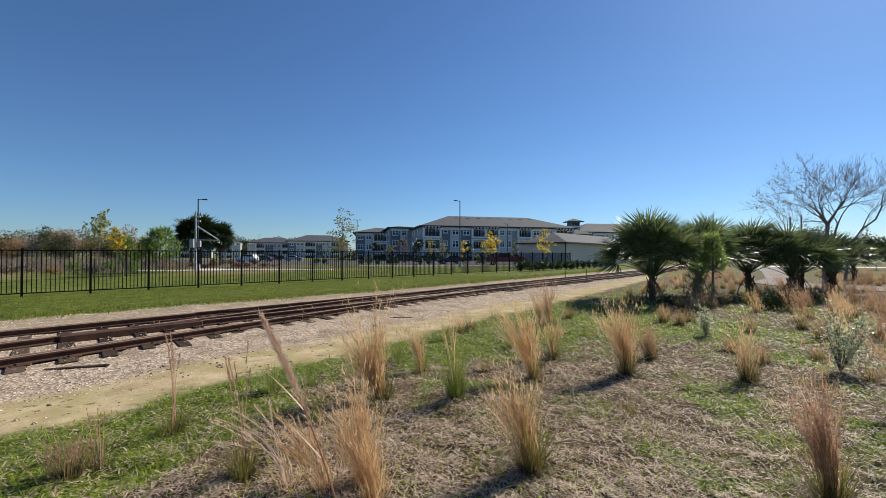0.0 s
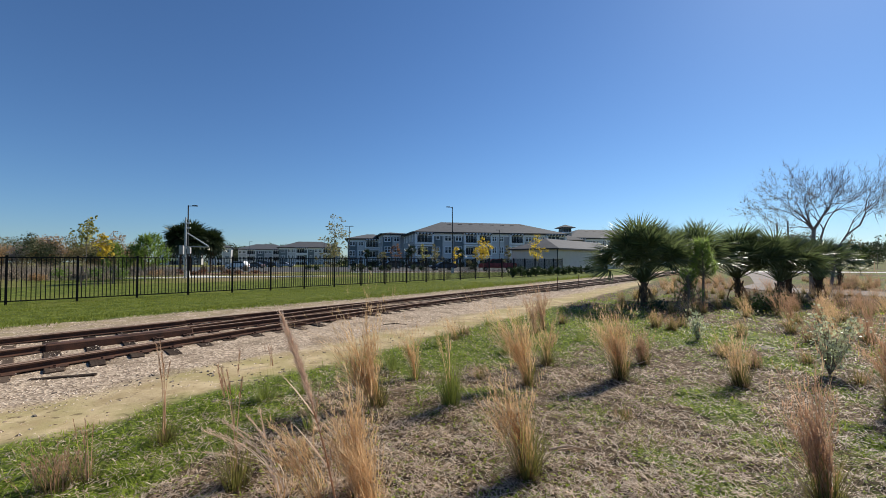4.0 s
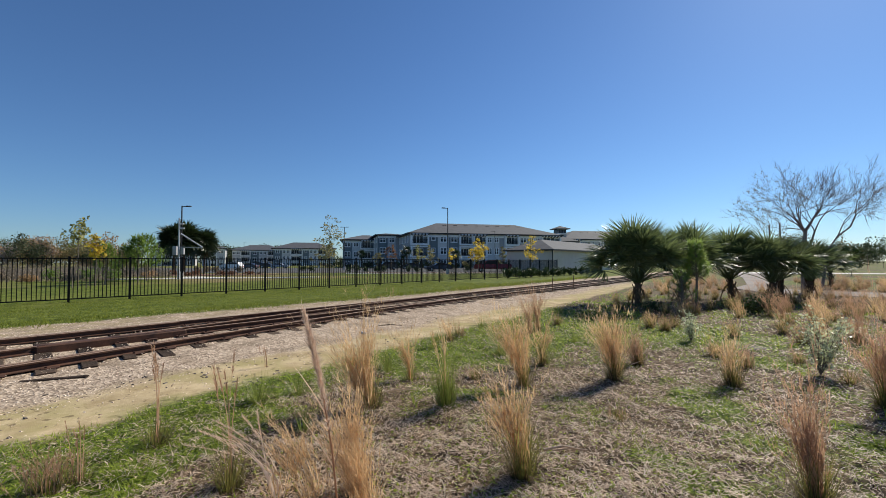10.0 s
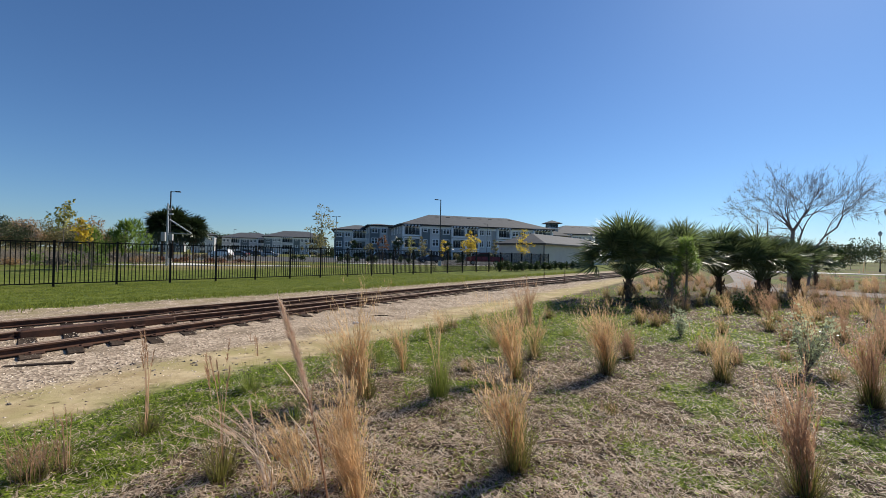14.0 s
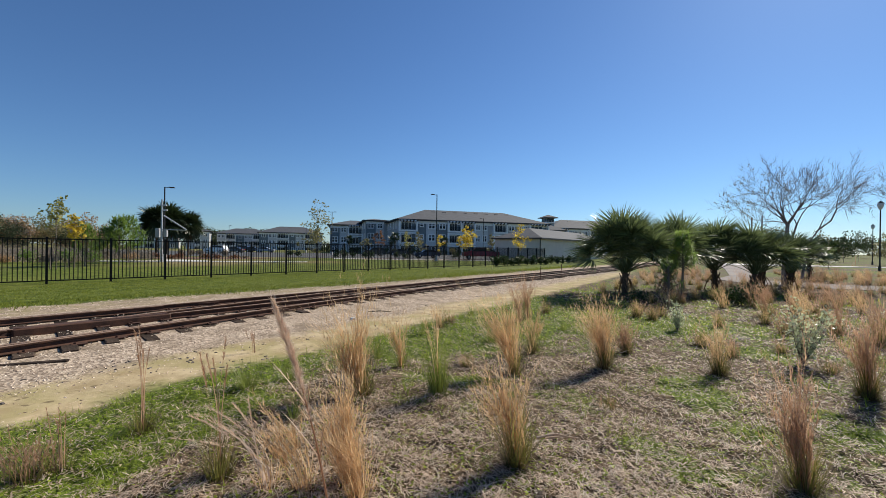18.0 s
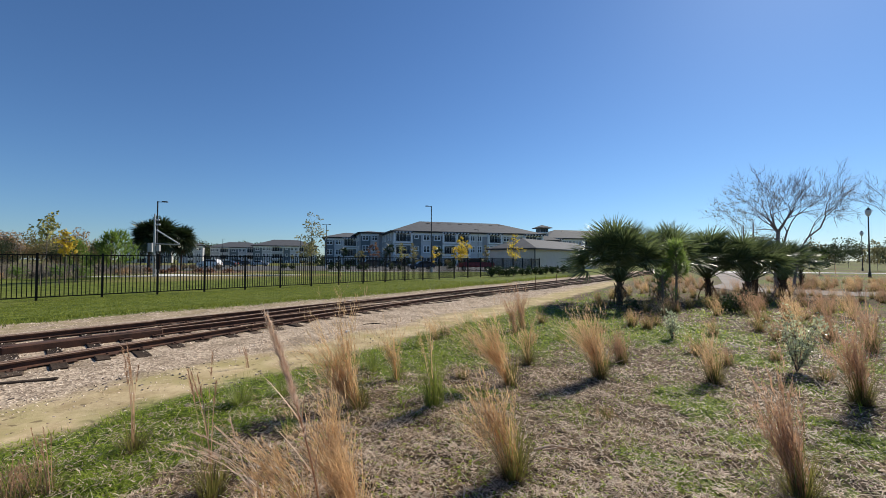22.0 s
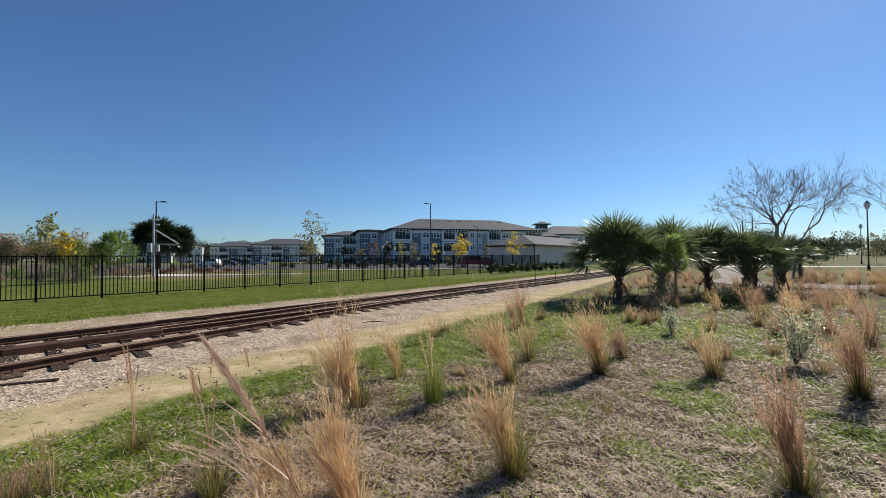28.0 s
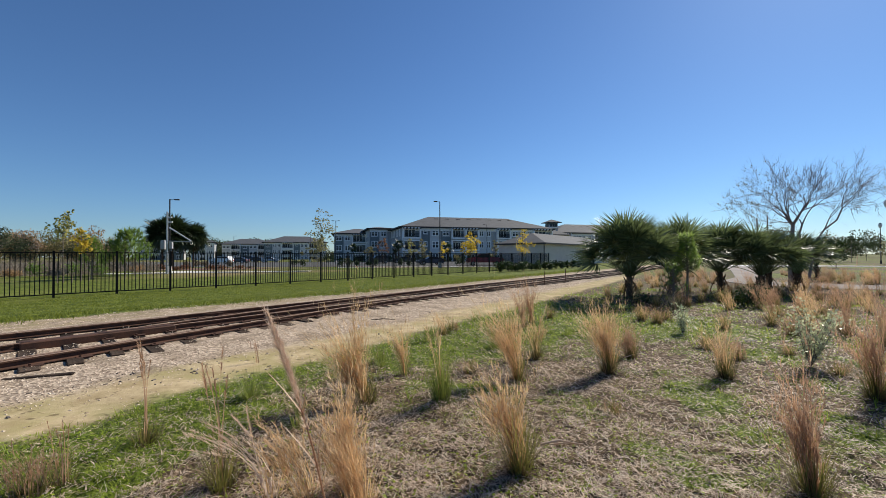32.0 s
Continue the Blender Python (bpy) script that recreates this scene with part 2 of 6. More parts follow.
def ground_material():
    """Lawn, verge, ballast, sand and the straw field, by distance from the track."""
    k = Nodes("ground")
    pos = k.n("ShaderNodeNewGeometry").outputs["Position"]
    sep = k.n("ShaderNodeSeparateXYZ")
    k.t.links.new(pos, sep.inputs[0])
    x, y = sep.outputs[0], sep.outputs[1]
    s = k.math("ADD", k.math("MULTIPLY", x, AX.x), k.math("MULTIPLY", y, AX.y))
    n = k.math("ADD", k.math("MULTIPLY", x, AN.x), k.math("MULTIPLY", y, AN.y))
    wob = k.math("MULTIPLY", k.math("SUBTRACT", k.noise(0.55, 4, pos), 0.5), 1.0)
    wob2 = k.math("MULTIPLY", k.math("SUBTRACT", k.noise(4.0, 3, pos), 0.5), 0.7)
    w = k.math("ADD", wob, wob2)
    near = k.math("ADD", k.math("ADD", n, k.math("MULTIPLY", s, 0.13)), w)
    farm = k.math("ADD", k.math("ADD", n, k.math("MULTIPLY", s, 0.07)), w)
    big, mid, fine, tiny = k.noise(0.35, 4, pos), k.noise(2.3, 4, pos), k.noise(22, 4, pos), k.noise(120, 2, pos)
    grain = k.math("ADD", k.math("MULTIPLY", fine, 0.6), k.math("MULTIPLY", tiny, 0.4))
    lawn = k.mix(k.step(k.math("ADD", k.math("MULTIPLY", mid, .45), k.math("MULTIPLY", grain, .55)), .40, .61), (.034, .054, .008), (.165, .195, .034))
    lawn = k.mix(k.math("MULTIPLY", k.step(big, .45, .75), .7), lawn, (.16, .17, .04))
    stones = k.n("ShaderNodeTexVoronoi")
    stones.inputs["Scale"].default_value = 30
    k.t.links.new(pos, stones.inputs["Vector"])
    gcol = k.n("ShaderNodeSeparateColor")
    k.t.links.new(stones.outputs["Color"], gcol.inputs[0])
    ballast = k.mix(gcol.outputs[0], (.19, .14, .10), (.60, .48, .36))
    ballast = k.mix(k.math("MULTIPLY", k.step(k.noise(1.6, 4, pos), .47, .66), .75), ballast, (.21, .16, .11))
    sand = k.mix(k.step(k.math("ADD", k.math("MULTIPLY", grain, .3), k.math("MULTIPLY", mid, .7)), .35, .65), (.33, .25, .135), (.53, .42, .255))
    sand = k.mix(k.math("MULTIPLY", k.step(k.noise(1.1, 4, pos), .45, .62), .8), sand, (.34, .29, .13))
    sand = k.mix(k.math("MULTIPLY", k.step(k.noise(6.5, 5, pos), .60, .68), .75), sand, (.13, .095, .055))
    # near-black tones and hollows paint in the shade between and under straws
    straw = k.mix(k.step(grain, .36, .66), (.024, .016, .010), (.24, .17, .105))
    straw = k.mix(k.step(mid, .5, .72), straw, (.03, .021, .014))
    # dark end of the green likewise paints shade between blades
    green = k.mix(k.step(grain, .34, .68), (.028, .040, .008), (.18, .235, .04))
    cover = k.n("ShaderNodeAttribute", attribute_name="cover").outputs["Fac"]
    rag = k.math("MULTIPLY", k.math("SUBTRACT", k.math("ADD", k.math("MULTIPLY", k.noise(9, 4, pos), .65), k.math("MULTIPLY", mid, .35)), .5), 2.0)
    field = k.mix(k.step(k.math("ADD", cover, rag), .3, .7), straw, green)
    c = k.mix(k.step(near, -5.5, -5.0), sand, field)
    c = k.mix(k.step(near, -6.2, -6.8), c, ballast)
    c = k.mix(k.step(farm, -12.6, -13.1), c, k.mix(k.step(mid, .4, .6), ballast, k.mix(.6, sand, (.19, .155, .095))))
    verge = k.math("MAXIMUM", farm, k.math("ADD", k.math("ADD", n, .85), k.math("MULTIPLY", w, .6)))
    c = k.mix(k.step(verge, -13.7, -14.1), c, lawn)
    behind = k.mix(k.step(k.noise(0.06, 3, pos), .45, .6), lawn, (.22, .18, .085))
    c = k.mix(k.step(n, -33.0, -36.0), c, behind)
    right = k.math("MULTIPLY", k.step(s, 30.0, 36.0), k.step(n, -15.0, -13.0))
    c = k.mix(right, c, k.mix(k.step(k.noise(.16, 4, pos), .42, .6), lawn, (.105, .085, .042)))
    rocky = k.step(near, -6.0, -6.8)
    k.bump(k.math("ADD", k.math("MULTIPLY", stones.outputs["Distance"], rocky), k.math("MULTIPLY", grain, .6)), 0.02, 0.5)
    return k.out(c, 0.95, 0.0, 0.1)


M_GROUND = ground_material()
M_RUST = paint("rusty_rail", (.034, .016, .010), (.125, .054, .030), .8, .2, 6, 60, .002)
# worn head, its lighter brown also painting the highlight along the top
M_RAILTOP = paint("worn_lit_rail_head", (.17, .10, .062), (.36, .24, .16), .6, .15, 8, 80, .001)
M_TIE = paint("old_tie_wood", (.020, .014, .011), (.105, .075, .055), .95, 0, 3, 45, .006, object_var=.4, spec=.1)
M_STONE = paint("ballast_stone", (.25, .18, .13), (.74, .61, .475), .9, 0, 2, 30, .004, island_var=.9, spec=.25)
M_BLACK = paint("black_powder_coat", (.003, .003, .004), (.007, .007, .008), .6, .0, 4, 60, .0005, spec=.15)
M_POLE = paint("bronze_pole", (.02, .018, .017), (.045, .04, .037), .5, .3, 2, 30, .0005)
M_WHITEPOLE = paint("galvanised_white", (.36, .37, .385), (.52, .53, .545), .45, .3, 2, 30, .0005)
M_SIDING = paint("pale_siding", (.55, .55, .55), (.63, .63, .63), .7, 0, .6, 8, .002)
M_WHITE = paint("white_trim", (.86, .86, .85), (.91, .91, .90), .6, 0, 1, 12, .001)
M_BLUEGREY = paint("blue_grey_siding", (.135, .165, .18), (.19, .225, .24), .7, 0, .8, 9, .002)
M_GREYWALL = paint("grey_siding", (.34, .345, .355), (.41, .415, .425), .7, 0, .8, 9, .002)
M_BEIGE = paint("beige_stucco", (.56, .50, .44), (.64, .58, .52), .85, 0, .9, 20, .003)
M_SHINGLE = paint("asphalt_shingle", (.042, .046, .054), (.088, .094, .108), .9, 0, .8, 7, .01)
M_FASCIA = paint("dark_fascia", (.018, .017, .017), (.035, .033, .032), .6, 0, 1, 20, .001)
M_ASPHALT = paint("asphalt", (.045, .045, .047), (.085, .085, .085), .9, 0, .3, 30, .004, world_space=True)
M_CONCRETE = paint("pale_concrete", (.50, .48, .44), (.66, .64, .60), .85, 0, .7, 30, .003, world_space=True)
M_PATH = paint("grey_gravel_path", (.15, .125, .108), (.25, .215, .19), .95, 0, .4, 25, .01, world_space=True)


def glass_material():
    k = Nodes("dark_window_glass")
    vec = k.n("ShaderNodeTexCoord").outputs["Object"]
    return k.out(k.mix(k.noise(.8, 2, vec), (.008, .010, .014), (.028, .036, .05)), .12, 0, .35)


M_GLASS = glass_material()

# ---- ground ----
# places of green grass in the straw field: x, y, half width, strength
PATCHES = [(-3.04, 3.70, 1.3, 1.0), (-2.66, 4.42, .9, 1.0), (-2.29, 3.07, .7, .9), (-2.08, 5.53, .6, .9), (-1.30, 6.68, .7, .8), (0.26, 7.41, 1.2, 1.0), (1.46, 8.42, 1.5, 1.0),
           (3.62, 9.74, 1.6, .7), (3.55, 11.77, 2.0, .9), (5.24, 8.88, 1.0, .8), (6.04, 8.17, 1.6, .35), (3.14, 4.52, .36, 1.0), (1.61, 4.39, .45, .6), (0.63, 4.92, .35, .7), (-0.11, 5.17, .4, .7),
           (1.78, 3.25, .22, .8), (2.03, 2.93, .22, .8), (3.84, 3.26, .3, .7), (5.39, 6.29, .6, .5), (4.91, 4.87, .6, .5), (6.58, 5.87, .8, .5), (2.84, 6.44, .5, .4), (-0.84, 3.56, .55, -1.2), (-1.07, 3.06, .5, -1.0), (-1.59, 3.09, .55, -1.0), (-1.77, 2.84, .4, -.8)]


def green_cover(x, y):
    """How much green grass grows at a place of the field, 0 to 1."""
    c = sum(w * math.exp(-((x - a) ** 2 + (y - b) ** 2) / (r * r)) for a, b, r, w in PATCHES)
    c += .4 * noise.noise((x * .9, y * .9, 5.5)) + .4 * noise.noise((x * 3.1, y * 3.1, 1.5)) + .3 * noise.noise((x * 7.3, y * 7.3, 4.5)) + .09
    c += .22 * max(0.0, min(1.0, (math.hypot(x, y) - 8) / 3))
    return max(0.0, min(.86, c))


def make_ground():
    g = Geo()
    steps = [0.1 * i for i in range(1, 150)]
    while steps[-1] < 3500:
        steps.append(steps[-1] * 1.16)
    xs = [-v for v in reversed(steps)] + [0.0] + steps
    ys = [v + 6 for v in xs]
    n = len(xs)
    g.v = [(x, y, ground_z(x, y)) for y in ys for x in xs]
    g.f = [(j * n + i, j * n + i + 1, (j + 1) * n + i + 1, (j + 1) * n + i) for j in range(n - 1) for i in range(n - 1)]
    ob = single("ground", g, M_GROUND, "mown lawn, stony track bed, sand and dry straw field", "ground", kind="structure", smooth=True)
    cover = ob.data.attributes.new("cover", "FLOAT", "POINT")
    cover.data.foreach_set("value", [green_cover(v[0], v[1]) if abs(v[0]) < 40 and abs(v[1]) < 40 else .5 for v in g.v])


make_ground()


def sheet(name, poly, z, material, label, category, thick=0.12):
    """A flat slab with sides, a little proud of the ground."""
    g = Geo()
    n = len(poly)
    g.add([(x, y, z) for x, y in poly] + [(x, y, z - thick) for x, y in poly],
          [tuple(range(n))] + [(i, i + n, (i + 1) % n + n, (i + 1) % n) for i in range(n)])
    return single(name, g, material, label, category, kind="structure")


# ---- railway ----
RAIL_Z = 0.175
GAUGE = 1.505
RAIL_H = 0.112


def rail_far(s):
    return -11.36 - 0.055 * s


def rail_div(s):
    """How far the diverging rail has left the straight one."""
    if s > 15:
        return 0.0
    if s > 5:
        return 0.008 * (15 - s) ** 2
    return 0.8 + 0.16 * (5 - s)


def rail_geo(fn, s0, s1, step=1.0):
    """Foot, web and head of one rail along a line."""
    prof = [(-.065, 0), (.065, 0), (.065, .012), (.012, .03), (.010, .10), (.034, .112), (.034, .14), (.026, .146), (-.026, .146), (-.034, .14), (-.034, .112), (-.010, .10), (-.012, .03), (-.065, .012)]
    g, k = Geo(), len(prof)
    n = max(2, int((s1 - s0) / step))
    for i in range(n + 1):
        s = s0 + (s1 - s0) * i / n
        c = sn(s, fn(s), RAIL_Z - RAIL_H)
        g.v += [(c.x + AN.x * a, c.y + AN.y * a, c.z + b * RAIL_H / .146) for a, b in prof]
    g.f = [(r * k + j, r * k + (j + 1) % k, (r + 1) * k + (j + 1) % k, (r + 1) * k + j) for r in range(n) for j in range(k)]
    g.f += [tuple(range(k))[::-1], tuple(range(n * k, (n + 1) * k))]
    g.top = [r * k + j for r in range(n) for j in (6, 7, 8)]
    return g


def rail_part(name, geo, parent, label=""):
    ob = part(name, geo, M_RUST, parent, label)
    ob.data.materials.append(M_RAILTOP)
    for i in geo.top:
        ob.data.polygons[i].material_index = 1
    return ob


TIES = []


def make_track():
    t = thing("railway_track", label="rusty railway turnout on old dark ties in pale ballast", category="railway track", kind="structure")
    a1 = rail_far
    a2 = lambda s: rail_far(s) + GAUGE
    b2 = lambda s: rail_far(s) + GAUGE + rail_div(s)
    b1 = lambda s: rail_far(s) + rail_div(s)
    rail_part("rail", rail_geo(a1, -22, 120), t)
    rail_part("rail", rail_geo(a2, -22, 0.6), t)
    rail_part("rail", rail_geo(a2, 1.5, 13.5), t)
    rail_part("rail", rail_geo(b2, -22, 15), t)
    rail_part("rail", rail_geo(a2, 15.02, 120), t)
    rail_part("rail", rail_geo(b1, 1.7, 13.2), t)
    rail_part("rail", rail_geo(b1, -22, 0.4), t)
    rail_part("guard_rail", rail_geo(lambda s: a1(s) + .12, -0.6, 3.0), t, "short rusty guard rail")
    rail_part("guard_rail", rail_geo(lambda s: b2(s) - .12, -0.6, 3.0), t, "short rusty guard rail")
    frog = Geo()
    c = sn(1.6, a2(1.6) - .06, RAIL_Z - .07)
    frog.box(c.x, c.y, c.z, 2.3, .26, .14, 45.6 + 3.2, b=.02)
    part("frog", frog, M_RUST, t, "heavy dark cast crossing of the turnout")
    tie = Geo().box(0, 0, 0, 1, .22, .16, b=.015).mesh("tie", M_TIE)
    r = random.Random(3)
    s, k = -14.0, 0
    while s < 75:
        ext = rail_div(s) + GAUGE
        long = .95 + ext + r.uniform(-.35, .35)
        TIES.append((s, rail_far(s) + ext / 2, long / 2))
        c = sn(s, rail_far(s) + ext / 2 + r.uniform(-.06, .06), RAIL_Z - RAIL_H - .078 + r.uniform(-.022, .003))
        ob = piece("tie", tie, t, pose(c.x, c.y, c.z, r.uniform(-2, 2), r.uniform(-.5, .5), -44.4 - 3.2 + 0 + r.uniform(-2, 2)) @ Matrix.Diagonal((long, r.uniform(.85, 1.1), 1, 1)))
        s += .52 + r.uniform(-.04, .05) + max(0, s - 35) * .01
        k += 1
    plate = Geo().box(0, 0, 0, .36, .2, .02, b=.004).box(-.13, .05, .02, .03, .03, .03).box(.13, -.05, .02, .03, .03, .03).mesh("tie_plate", M_RUST)
    for s, c, half in TIES:
        if not -4 < s < 16:
            continue
        for fn in (a1, b2) if s < 1.5 else (a1, a2, b2):
            q = sn(s, fn(s), RAIL_Z - RAIL_H + .004)
            piece("tie_plate", plate, t, pose(q.x, q.y, q.z, 0, 0, -47.6))
    bar = Geo().box(0, 0, 0, .75, .028, .06, b=.008)
    for k in range(4):
        bar.box(-.27 + .18 * k, -.022, 0, .035, .03, .035)
    bar = bar.mesh("joint_bar", M_RUST)
    for s, fn in ((-1.2, b2), (4.6, b2), (3.9, a1), (9.8, b2), (8.7, a2), (-.9, a2), (14.6, a1), (15.0, a2)):
        q = sn(s, fn(s) + .03, RAIL_Z - .062)
        piece("joint_bar", bar, t, pose(q.x, q.y, q.z, 0, 0, 42.4))
    return t


make_track()


# ---- fence ----
FENCE_S0, PANEL = 0.0, 2.14
F0 = Vector((-17.19, 16.75, 0))


def fence_at(i):
    return F0 + AX * (PANEL * i)


def make_fence():
    t = thing("fence", label="black steel picket fence along a mown verge", category="fence", kind="structure")
    post = Geo().box(0, 0, .86, .08, .08, 2.0).box(0, 0, 1.875, .094, .094, .03, b=.01).mesh("post", M_BLACK)
    rail = Geo().box(PANEL / 2, 0, 0, PANEL - .08, .036, .048).mesh("rail", M_BLACK)
    pick = Geo().box(0, 0, -.045, .03, .03, 1.71).mesh("picket", M_BLACK)
    turn = math.degrees(math.atan2(AX.y, AX.x))
    far = Geo()
    for i in range(-7, 23):
        p = fence_at(i)
        piece("post", post, t, pose(p.x, p.y, 0, 0, 0, turn))
        if i == 22:
            break
        for z in (1.80, .03):
            piece("rail", rail, t, pose(p.x, p.y, z, 0, 0, turn))
        for k in range(1, 15):
            q = p + AX * (PANEL * k / 15)
            if -3 <= i < 18:
                piece("picket", pick, t, pose(q.x, q.y, .96, 0, 0, turn))
            else:
                far.box(q.x, q.y, .915, .03, .03, 1.71, turn)
    part("pickets", far, M_BLACK, t, kind="stuff")


make_fence()


# ---- buildings ----
def hip_roof(L, D, z, h, over, ridge_in, thick=0.22):
    """A hipped roof over a plan L by D, with an overhang and a thick edge."""
    g = Geo()
    x0, x1, y0, y1 = -over, L + over, -over, D + over
    r0, r1, ym = ridge_in, L - ridge_in, D / 2
    g.add([(x0, y0, z), (x1, y0, z), (x1, y1, z), (x0, y1, z), (x0, y0, z + thick), (x1, y0, z + thick), (x1, y1, z + thick), (x0, y1, z + thick), (r0, ym, z + h), (r1, ym, z + h)],
          [(3, 2, 1, 0), (0, 1, 5, 4), (1, 2, 6, 5), (2, 3, 7, 6), (3, 0, 4, 7), (4, 5, 9, 8), (6, 7, 8, 9), (5, 6, 9), (7, 4, 8)])
    return g


M_BLIND = paint("window_with_blinds", (.05, .06, .075), (.17, .19, .215), .2, 0, .5, 3, 0, object_var=1.0)


def window(parent, x, z, w, h, y=0.0, rz=0.0, panes=2):
    """A broad white-framed sash window that stands a little proud of the wall, with dark panes."""
    f = Geo()
    t = 0.17
    f.box(0, 0, h / 2 - t / 2, w, .12, t).box(0, 0, -h / 2 + t / 2, w, .12, t)
    f.box(-w / 2 + t / 2, 0, 0, t, .12, h - 2 * t).box(w / 2 - t / 2, 0, 0, t, .12, h - 2 * t)
    for k in range(1, panes):
        f.box(-w / 2 + w * k / panes, 0, 0, .2, .1, h - 2 * t)
    ob = part("window", f, M_WHITE, parent)
    ob.matrix_basis = pose(x, y, z, 0, 0, rz)
    part("sash_rail", Geo().box(0, -.005, 0, w - 2 * t, .1, .09), M_WHITE, ob)
    part("sill", Geo().box(0, -.06, -h / 2 - .04, w + .16, .2, .08), M_WHITE, ob)
    for k in range(panes):
        a = -w / 2 + w * (k + .5) / panes
        for q in (-1, 1):
            part("pane", Geo().box(a, .02, q * (h - 2 * t) / 4, w / panes - .1, .03, h / 2 - t), M_GLASS if q < 0 else M_BLIND, ob)
    return ob


def balcony(parent, x, z, w, h=2.5, y=0.0):
    """A balcony between white piers: floor slab, glazed doors at the back and a black rail."""
    f = Geo()
    f.box(-w / 2 - .2, -.42, 0, .42, 1.04, h + .8).box(w / 2 + .2, -.42, 0, .42, 1.04, h + .8)
    f.box(0, -.42, -h / 2 - .22, w, .98, .42).box(0, -.42, h / 2 + .22, w, .98, .34)
    ob = part("balcony", f, M_WHITE, parent)
    ob.matrix_basis = pose(x, y, z)
    part("back_wall", Geo().box(0, -.02, 0, w, .05, h), M_BLUEGREY, ob)
    door = part("balcony_door", Geo().box(-w * .1, -.07, .06 - h * .04, w * .68, .05, h * .9), M_WHITE, ob, "white-framed glazed balcony doors")
    for k in range(3):
        part("pane", Geo().box(-w * .1 + (k - 1) * w * .22, -.1, -h * .04 + .03, w * .19, .04, h * .78), M_GLASS, door)
    rail = Geo().box(0, -.84, -h / 2 + 1.05, w, .05, .06).box(0, -.84, -h / 2 + .1, w, .05, .05)
    for k in range(int(w / .16)):
        rail.box(-w / 2 + .08 + k * .16, -.84, -h / 2 + .57, .04, .035, .9)
    part("railing", rail, M_BLACK, ob, "black balcony railing")
    return ob


BRACKET = Geo().prism([(-.16, .2), (.16, .2), (.16, -.16), (-.16, -.16)], -.42, .42).box(0, .2, -.26, .26, .4, .2).mesh("eave_bracket", M_FASCIA)


def apartment(x, y, rz, L, D, storeys, eave, h, plan, label, side=(), ridge_in=None):
    """A block of flats. plan: strips of the front, (width, kind, wall) from its end on."""
    b = thing("apartment_building", (x, y, 0), rz, label, "building", "apartment buildings")
    part("wall", Geo().box(L / 2, D / 2, eave / 2, L, D, eave), M_GREYWALL, b)
    part("roof", hip_roof(L, D, eave, h, .9, D / 2 if ridge_in is None else ridge_in), M_SHINGLE, b, "dark grey hipped shingle roof")
    part("fascia", Geo().box(L / 2, -.93, eave + .1, L + 1.9, .08, .34).box(-.93, D / 2, eave + .1, .08, D + 1.7, .34).box(L + .93, D / 2, eave + .1, .08, D + 1.7, .34), M_FASCIA, b, "dark eaves board")
    px = 0.0
    for w, kind, wall in plan:
        c = px + w / 2
        if wall:
            part("siding_panel", Geo().box(c, -.06, eave / 2 - .1, w - .04, .14, eave - .3), wall, b)
        for k in range(storeys):
            z = eave - 1.3 - 3.4 * (storeys - 1 - k)
            if kind == "w":
                window(b, c, z, min(1.95, w * .66), 1.95, -.17)
            elif kind == "s":
                window(b, c, z + .2, 1.2, 1.35, -.17, panes=1)
            elif kind == "ww":
                window(b, c - w / 4, z, 1.45, 1.95, -.17), window(b, c + w / 4, z, 1.45, 1.95, -.17)
            elif kind == "b":
                balcony(b, c, z - .22, w - .9, 2.3, -.1)
            elif kind == "bb":
                balcony(b, c - w / 4, z - .22, w / 2 - .7, 2.3, -.1), balcony(b, c + w / 4, z - .22, w / 2 - .7, 2.3, -.1)
        if kind in ("b", "bb"):
            part("frieze", Geo().box(c, -.3, eave - .17, w - .1, .9, .34), M_WHITE, b, "white frieze above balconies")
            nb = int(w / .95)
            for k in range(nb + 1):
                piece("eave_bracket", BRACKET, b, pose(px + .25 + k * (w - .5) / max(1, nb), -.93, eave - .22))
        px += w
    for d in side:
        for k in range(storeys):
            window(b, -.07, eave - 1.3 - 3.4 * (storeys - 1 - k), 1.45, 1.9, d, -90)
    part("frieze", Geo().box(L / 2, -.1, eave - .5, L - .1, .2, .75), M_WHITE, b, "white frieze under the eaves")
    vent = Geo().box(0, 0, 0, 1.1, .5, .14).mesh("roof_vent", M_FASCIA)
    slope = h / (D / 2)
    if L > 30:
        for k in range(8):
            yy = D / 2 - 2.2
            piece("roof_vent", vent, b, pose(D / 2 + 2 + k * (L - D - 2) / 7, yy, eave + slope * yy + .15, math.degrees(math.atan(slope))))
    return b


W, S, G, B = M_SIDING, M_BLUEGREY, M_GREYWALL, M_BEIGE
apartment(-5.6, 112, 14, 46, 20, 3, 9.4, 4.0,
          [(5.2, "b", W), (2.6, "s", S), (3.2, "w", W), (3.0, "w", S), (8.2, "bb", W), (4.2, "ww", W), (1.4, "", G), (4.6, "b", W), (3.2, "w", G), (4.0, "ww", W), (6.6, "b", W)],
          "three-storey grey and white apartment block with dark hipped roof", side=(3, 7, 12, 16))
apartment(-16.4, 128, 14, 8.0, 24, 3, 10.0, 1.5, [(3.0, "w", S), (2.6, "w", W), (2.4, "", G)], "grey apartment wing with blue-grey panels and hipped roof", side=(4, 9, 14), ridge_in=4)
apartment(-29.2, 137, 10, 15.5, 22, 3, 9.0, 2.4, [(3.0, "w", S), (2.6, "w", W), (5.0, "b", W), (4.9, "ww", S)], "blue-grey apartment wing with white balconies", side=(4, 10, 16), ridge_in=6.5)
